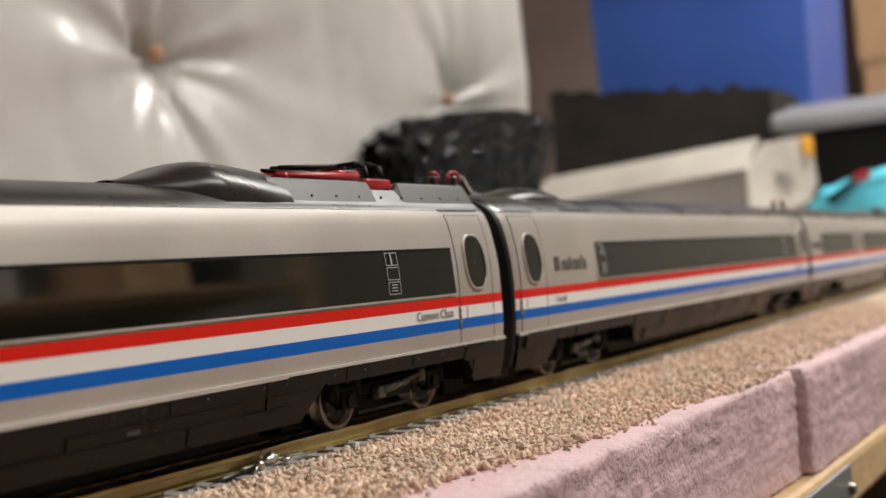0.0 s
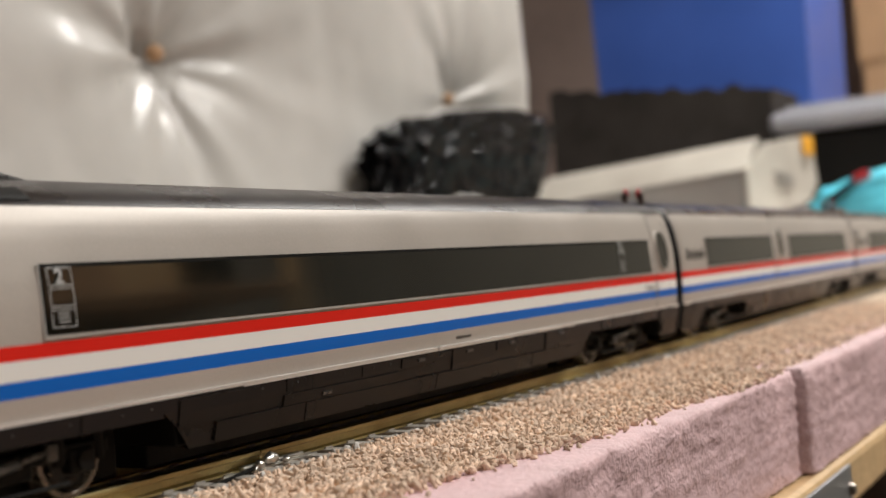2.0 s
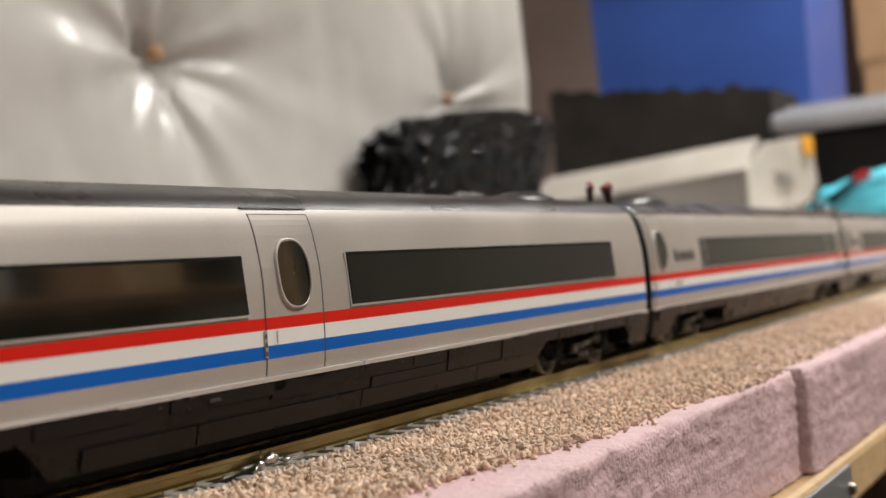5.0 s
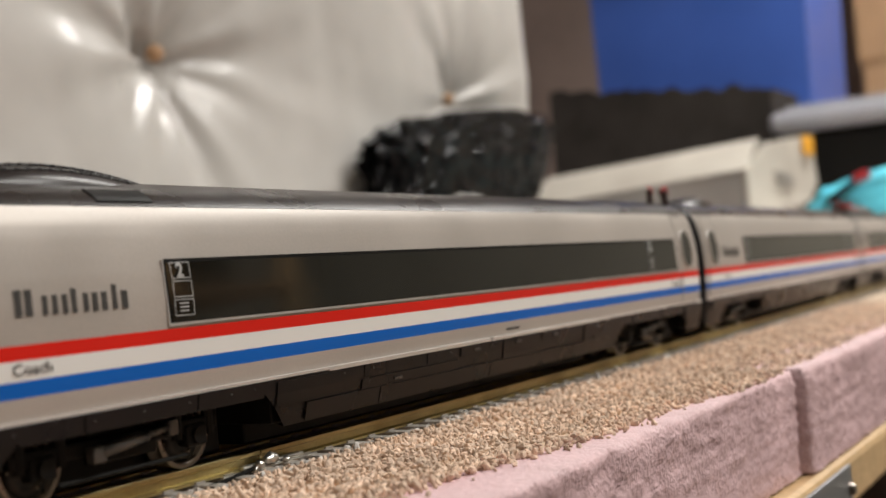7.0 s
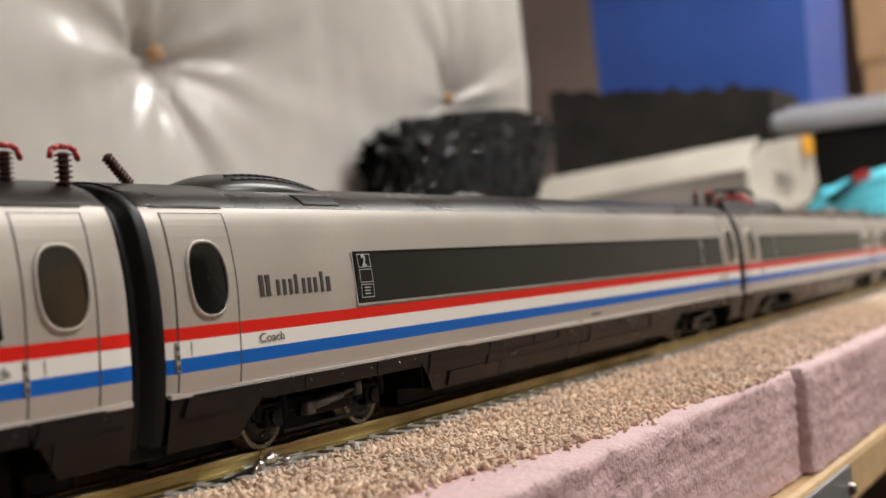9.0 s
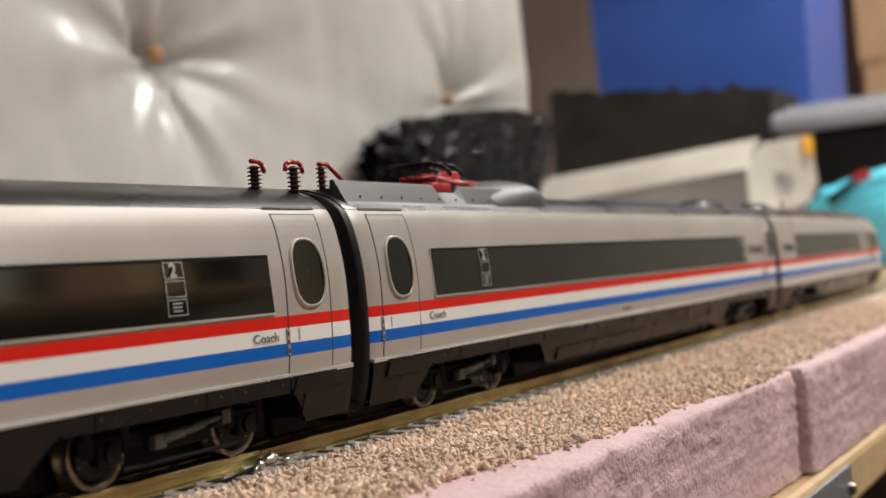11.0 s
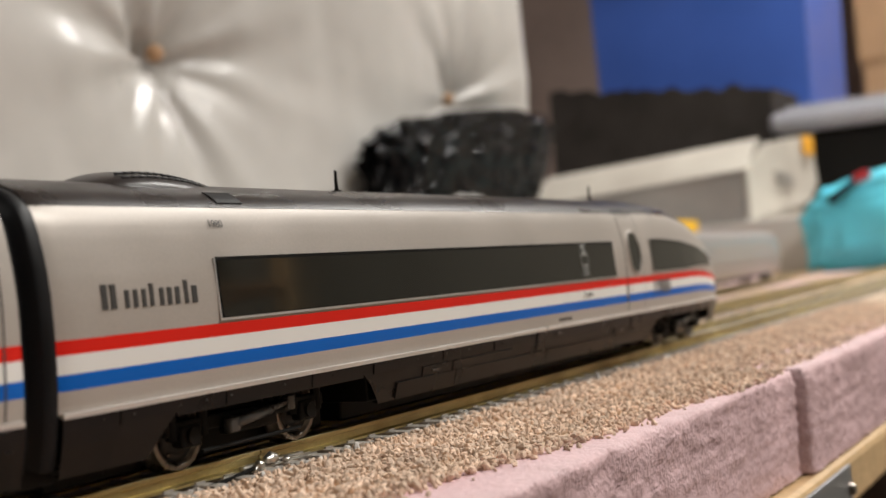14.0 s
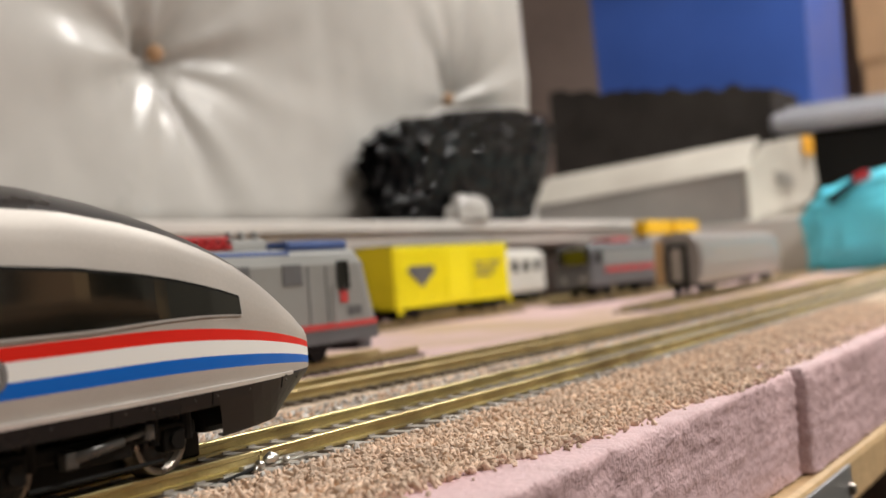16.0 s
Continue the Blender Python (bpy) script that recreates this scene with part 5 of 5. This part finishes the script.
def grey_loco():
    ob = empty("model_locomotive", "light grey electric model locomotive with blue roof and red stripe", "model locomotive", "parked model stock")
    L = 224.0
    stock_body("body", ob, 0, L, LOCO, (7, 9), M_LGREY, "light grey locomotive body")
    for s in (-1, 1):
        bm = bmesh.new()
        add_box(bm, 3, L - 2.0, s * 16.9 - 0.15, s * 16.9 + 0.15, 11.4, 13.4, 0.1)
        part("stripe", mm(bm), M_LRED, ob, "red sill stripe")
        bm = bmesh.new()
        add_box(bm, 2, L - 1, s * 16.3 - 0.3, s * 16.3 + 0.3, 6.6, 11.2, 0.2)
        part("side_sill", mm(bm), M_LDARK, ob, "dark grey side sill")
        for x in (176, 150, 60):
            bm = bmesh.new()
            add_box(bm, x - 5, x + 5, s * 16.9 - 0.25, s * 16.9 + 0.25, 27, 34, 0.2)
            part("grille", mm(bm), M_LDARK, ob)
        bm = bmesh.new()
        add_box(bm, L - 24.0, L - 17.5, s * 16.85 - 0.3, s * 16.85 + 0.3, 24.5, 34.5, 1.0)
        part("cab_window", mm(bm), M_GLASS, ob)
        bm = bmesh.new()
        add_box(bm, L - 23.0, L - 18.5, s * 16.95 - 0.2, s * 16.95 + 0.2, 20.0, 24.3, 0.4)
        part("emblem", mm(bm), M_LRED, ob, "small red and white emblem")
        for x in (L - 40, L - 30):
            bm = bmesh.new()
            add_box(bm, x - 0.3, x + 0.3, s * 16.9 - 0.1, s * 16.9 + 0.1, 12, 33, 0)
            part("door_seam", mm(bm), M_LDARK, ob)
        bm = bmesh.new()
        add_rod(bm, (L - 27, s * 18, 13), (L - 27, s * 18, 27), 0.4, 6)
        part("handrail", mm(bm), M_PALE, ob)
        for k in range(4):
            bm = bmesh.new()
            add_box(bm, L - 19 + k * 2.2, L - 17.4 + k * 2.2, s * 16.95 - 0.1, s * 16.95 + 0.1, 15.5, 18.5, 0)
            part("number_bar", mm(bm), M_LDARK, ob)
    bm = bmesh.new()
    add_box(bm, L - 46, L - 12, -14.0, 14.0, 38.4, 42.0, 1.4)
    add_box(bm, 30, L - 46, -15.2, 15.2, 36.6, 38.6, 0.8)
    part("blue_roof", mm(bm), M_LBLUE, ob, "blue painted roof")
    bm = bmesh.new()
    add_box(bm, L - 66, L - 49, -8, 8, 39.5, 43.0, 0.6)
    for x in (L - 64, L - 58, L - 51):
        ribbed(bm, (x, -5, 42), (x, -5, 46), 1.6, 4)
    part("roof_equipment", mm(bm), M_PALE, ob, "pale grey roof equipment")
    bm = bmesh.new()
    for k in range(5):
        add_rod(bm, (L - 92 + k * 5, -10, 41.8), (L - 92 + k * 5, 10, 41.8), 1.4, 10)
    add_box(bm, L - 95, L - 68, -10, 10, 39.8, 41.6, 0.4)
    for s in (-1, 1):
        add_rod(bm, (L - 97, s * 6, 43.6), (L - 66, s * 6, 43.6), 0.8, 8)
    part("pantograph_frame", mm(bm), M_RED, ob, "red folded pantograph")
    bm = bmesh.new()
    add_box(bm, L - 3.6, L - 1.4, -12.5, 12.5, 25.0, 34.0, 0.8, pose(0, 0, 0))
    part("windscreen", mm(bm), M_GLASS, ob)
    bm = bmesh.new()
    add_box(bm, L - 6, L + 2.5, -11, 11, 2.5, 8.5, 0.8)
    part("pilot", mm(bm), M_LDARK, ob, "dark grey pilot")
    for xm in (45, L - 42):
        truck(ob, xm, 14.0)
    ob.location = (0.345 - 0.224, 0.118, 0)
    return ob


def yellow_wagon():
    ob = empty("model_boxcar", "bright yellow refrigerator boxcar on the siding", "model wagon", "parked model stock")
    L = 148.0
    sec = [(16.2, 8.0), (16.2, 45.6), (15.8, 46.6), (8.0, 47.3), (0, 47.6)]
    stock_body("body", ob, 0, L, sec, (0, 0), M_YELLOW, "yellow boxcar body")
    for s in (-1, 1):
        for x in np.arange(8, L - 4, 6.6):
            if 58 < x < 92:
                continue
            bm = bmesh.new()
            add_box(bm, x - 0.4, x + 0.4, s * 16.3 - 0.4, s * 16.3 + 0.4, 9, 44, 0.15)
            part("rib", mm(bm), M_YELLOW, ob)
        bm = bmesh.new()
        add_box(bm, 60, 90, s * 16.5 - 0.5, s * 16.5 + 0.5, 10, 43, 0.3)
        part("plug_door", mm(bm), M_YELLOW, ob)
        bm = bmesh.new()
        vs = [bm.verts.new((x, s * 16.95, z)) for x, z in ((16, 34), (43, 34), (46, 31), (29.5, 20.5), (13, 31))]
        bm.faces.new(vs)
        r = bmesh.ops.extrude_face_region(bm, geom=bm.faces[:])
        for v in [v for v in r["geom"] if isinstance(v, bmesh.types.BMVert)]:
            v.co.y -= s * 0.6
        bmesh.ops.recalc_face_normals(bm, faces=bm.faces)
        part("emblem", mm(bm), M_LDARK, ob, "dark grey shield emblem, plain")
        for k, (a, b, z) in enumerate(((98, 112, 33), (116, 134, 33), (98, 128, 28.5), (98, 120, 24.5))):
            bm = bmesh.new()
            add_box(bm, a, b, s * 16.75 - 0.1, s * 16.75 + 0.1, z, z + 1.6, 0)
            part("print_bar", mm(bm), M_LDARK, ob)
        for x in (1.5, L - 1.5):
            bm = bmesh.new()
            for z in np.arange(10, 44, 5.5):
                add_rod(bm, (x - 0.5, s * 17.2, z), (x + 4 * (1 if x < 50 else -1), s * 17.2, z), 0.3, 6)
            part("ladder", mm(bm), M_YELLOW, ob)
    bm = bmesh.new()
    add_box(bm, 1, L - 1, -15.6, 15.6, 47.0, 48.2, 0.4)
    part("roof", mm(bm), M_LDARK, ob, "dark grey boxcar roof")
    bm = bmesh.new()
    add_box(bm, 6, L - 6, -9, 9, 5.5, 8.2, 0.4)
    add_box(bm, -5, 5, -2, 2, 6, 9, 0.5)
    add_box(bm, L - 5, L + 5, -2, 2, 6, 9, 0.5)
    part("underframe", mm(bm), M_BLACK, ob)
    for x in (2.5, L - 2.5):
        for s in (-1, 1):
            bm = bmesh.new()
            add_box(bm, x - 2.2, x + 2.2, s * 16 - 0.6, s * 16 + 0.6, 4.0, 8.2, 0.2)
            part("step", mm(bm), M_YELLOW, ob)
    for xm in (22, L - 22):
        truck(ob, xm, 8.0)
    ob.location = (0.592, 0.275, 0)
    return ob


def white_car():
    ob = empty("model_caboose", "small white model wagon with dark windows", "model wagon", "parked model stock")
    sec = [(14.5, 8.0), (15.2, 12), (15.2, 36), (14.0, 40), (7, 43), (0, 44)]
    stock_body("body", ob, 0, 96, sec, (1, 1), M_WHITE, "white wagon body")
    for s in (-1, 1):
        for x in (14, 34, 54, 74):
            bm = bmesh.new()
            add_box(bm, x, x + 10, s * 15.3 - 0.2, s * 15.3 + 0.2, 25, 34, 0.5)
            part("window", mm(bm), M_GLASS, ob)
    for xm in (20, 76):
        truck(ob, xm, 8.0)
    ob.location = (0.800, 0.322, 0)
    return ob


def dark_loco():
    ob = empty("model_locomotive", "dark grey electric model locomotive with red stripe", "model locomotive", "parked model stock")
    L = 160.0
    stock_body("body", ob, 0, L, LOCO, (8, 8), M_LDARK, "dark grey locomotive body")
    for s in (-1, 1):
        bm = bmesh.new()
        add_box(bm, 26, L - 6, s * 16.9 - 0.2, s * 16.9 + 0.2, 18, 21.5, 0.1)
        part("stripe", mm(bm), M_LRED, ob, "red side stripe")
        bm = bmesh.new()
        add_box(bm, 24, L - 6, s * 16.85 - 0.2, s * 16.85 + 0.2, 23, 34, 0.1)
        part("side_panel", mm(bm), M_LGREY, ob, "lighter grey side panel")
        bm = bmesh.new()
        add_box(bm, 10, 18, s * 16.85 - 0.3, s * 16.85 + 0.3, 25, 34, 0.8)
        part("cab_window", mm(bm), M_GLASS, ob)
    bm = bmesh.new()
    add_box(bm, 0.6, 7, -13, 13, 24, 36, 1.0)
    part("windscreen", mm(bm), M_GLASS, ob)
    bm = bmesh.new()
    add_box(bm, 60, 100, -9, 9, 39.5, 43.5, 0.8)
    part("roof_equipment", mm(bm), M_RED, ob, "red roof equipment")
    bm = bmesh.new()
    for s in (-1, 1):
        add_rod(bm, (-0.6, s * 8, 14), (2, s * 8, 14), 1.6, 12)
    add_rod(bm, (6.0, -6, 38.5), (8.5, -6, 38.5), 2.2, 14)
    part("headlight", mm(bm), M_PALE, ob)
    for xm in (34, L - 34):
        truck(ob, xm, 13.0)
    ob.location = (0.818, 0.246, 0)
    ob.scale.z = 1.08
    return ob


def silver_coach():
    ob = empty("model_coach", "silver passenger coach with rounded sides and a dark end door", "model coach", "parked model stock")
    L = 300.0
    sec = [(13.5, 7.5), (15.8, 12), (16.8, 19), (16.9, 26), (16.0, 33), (14.0, 38.0), (9.5, 41.8), (0, 43.4)]
    stock_body("body", ob, 0, L, sec, (1, 1), M_SILVER, "silver fluted coach body")
    for s in (-1, 1):
        bm = bmesh.new()
        add_box(bm, 34, L - 34, s * 16.6 - 0.25, s * 16.6 + 0.25, 26.5, 31, 0.3)
        part("window_band", mm(bm), M_CARTONGREY, ob, "grey window band")
        bm = bmesh.new()
        add_box(bm, 6, L - 6, s * 16.95 - 0.15, s * 16.95 + 0.15, 21.0, 24.0, 0.1)
        part("stripe", mm(bm), M_CARTONGREY, ob, "faded grey-violet stripe")
    bm = bmesh.new()
    add_box(bm, -3.0, 1.0, -7.0, 7.0, 8, 35, 1.2)
    part("diaphragm", mm(bm), M_BLACK, ob, "black end diaphragm")
    bm = bmesh.new()
    add_box(bm, -3.4, -2.9, -3.8, 3.8, 10, 32, 0.2)
    part("end_door", mm(bm), M_CARTONGREY, ob, "grey end door")
    bm = bmesh.new()
    add_box(bm, -0.8, 0.6, 9.4, 15.0, 9, 38, 0.4)
    part("end_panel", mm(bm), M_PINE, ob, "pale yellowish end panel")
    bm = bmesh.new()
    add_box(bm, 70, L - 70, -11, 11, 4.5, 8.5, 0.8)
    part("underfloor_box", mm(bm), M_BLACK, ob)
    for xm in (40, L - 40):
        truck(ob, xm, 14.0)
    ob.matrix_basis = pose(0.742, 0.1325, 0, 0, 0, 5.6)
    return ob


grey_loco(), yellow_wagon(), white_car(), dark_loco(), silver_coach()
flat = empty("model_flatcar", "low dark flat wagon carrying two amber yellow crates", "model wagon", "parked model stock")
bm = bmesh.new()
add_box(bm, 0, 190, -14, 14, 9.5, 13, 0.5)
part("deck", mm(bm), M_LDARK, flat)
for xm in (26, 164):
    truck(flat, xm, 8.0)
flat.location = (1.125, 0.322, 0)
for k in range(2):
    load = empty("yellow_crate", "amber yellow crate standing on a grey block on the wagon", "crate", "crates on the flat wagon")
    bm = bmesh.new()
    add_box(bm, -34, 34, -6, 6, 0, 40, 0.6)
    part("block", mm(bm), M_CARTONGREY, load, "grey stand block")
    bm = bmesh.new()
    add_box(bm, -38, 38, -7, 7, 40.1, 55, 1.2)
    part("crate", mm(bm), M_AMBER, load)
    load.location = (1.195 + k * 0.088, 0.322, 0.0131)


# ---- what moves: the train runs past, its wheels turning ----
TRAVEL = [(0, -1.8), (0.5, 42.1), (1, 85.1), (1.5, 130.2), (2, 174.5), (2.5, 221.1), (3, 266.4), (3.5, 312.5), (4, 368.7), (4.2, 393.1), (6.3, 641.8), (6.5, 666.2), (7, 727.0), (7.5, 788.5), (8, 849.5), (8.5, 909.3), (9, 969.6), (9.2, 994.8), (11.3, 1242.3), (11.5, 1267.1), (12, 1328.9), (12.5, 1392.2), (13, 1450.4), (13.5, 1507.1), (14, 1564.8), (14.5, 1626.2), (15, 1684.1), (15.5, 1742.1), (16, 1801.0)]
CAR_START = 226.9 - PITCH_MM
SLACK_MM = (0.0, 0.4, 0.0, -1.1, 0.0, 0.0, 0.0)


def travelled(t):
    """Millimetres run by the train at t, on a smooth curve through TRAVEL."""
    ts, ds = [a for a, b in TRAVEL], [b for a, b in TRAVEL]
    i = min(max(int(np.searchsorted(ts, t)) - 1, 0), len(ts) - 2)

    def speed(k):
        a, b = max(k - 1, 0), min(k + 1, len(ts) - 1)
        return (ds[b] - ds[a]) / (ts[b] - ts[a])

    h = ts[i + 1] - ts[i]
    u = (t - ts[i]) / h
    return ((2 * u ** 3 - 3 * u ** 2 + 1) * ds[i] + (u ** 3 - 2 * u ** 2 + u) * h * speed(i) + (-2 * u ** 3 + 3 * u ** 2) * ds[i + 1] + (u ** 3 - u ** 2) * h * speed(i + 1))


def motions():
    steps = [i / 10 for i in range(161)]
    fine = [i / FPS for i in range(16 * FPS + 1)]
    for k, car in enumerate(CARS):
        rows = []
        for t in steps:
            x0 = CAR_START + PITCH_MM * k + SLACK_MM[k] - travelled(t)
            a, b = x0 + 42, x0 + 241
            ya, yb = track_y(a), track_y(b)
            ang = math.atan2(yb - ya, b - a)
            rows.append((t, pose((a - 42 * math.cos(ang)) * 0.001, (ya - 42 * math.sin(ang)) * 0.001, 0, 0, 0, math.degrees(ang))))
        walk(car, rows)
        for ob, wx in WHEELS_OF[car]:
            walk(ob, [(t, pose(wx * 0.001, 0, 0.0053, 0, -math.degrees(travelled(t) / 5.3), 0)) for t in fine])


motions()
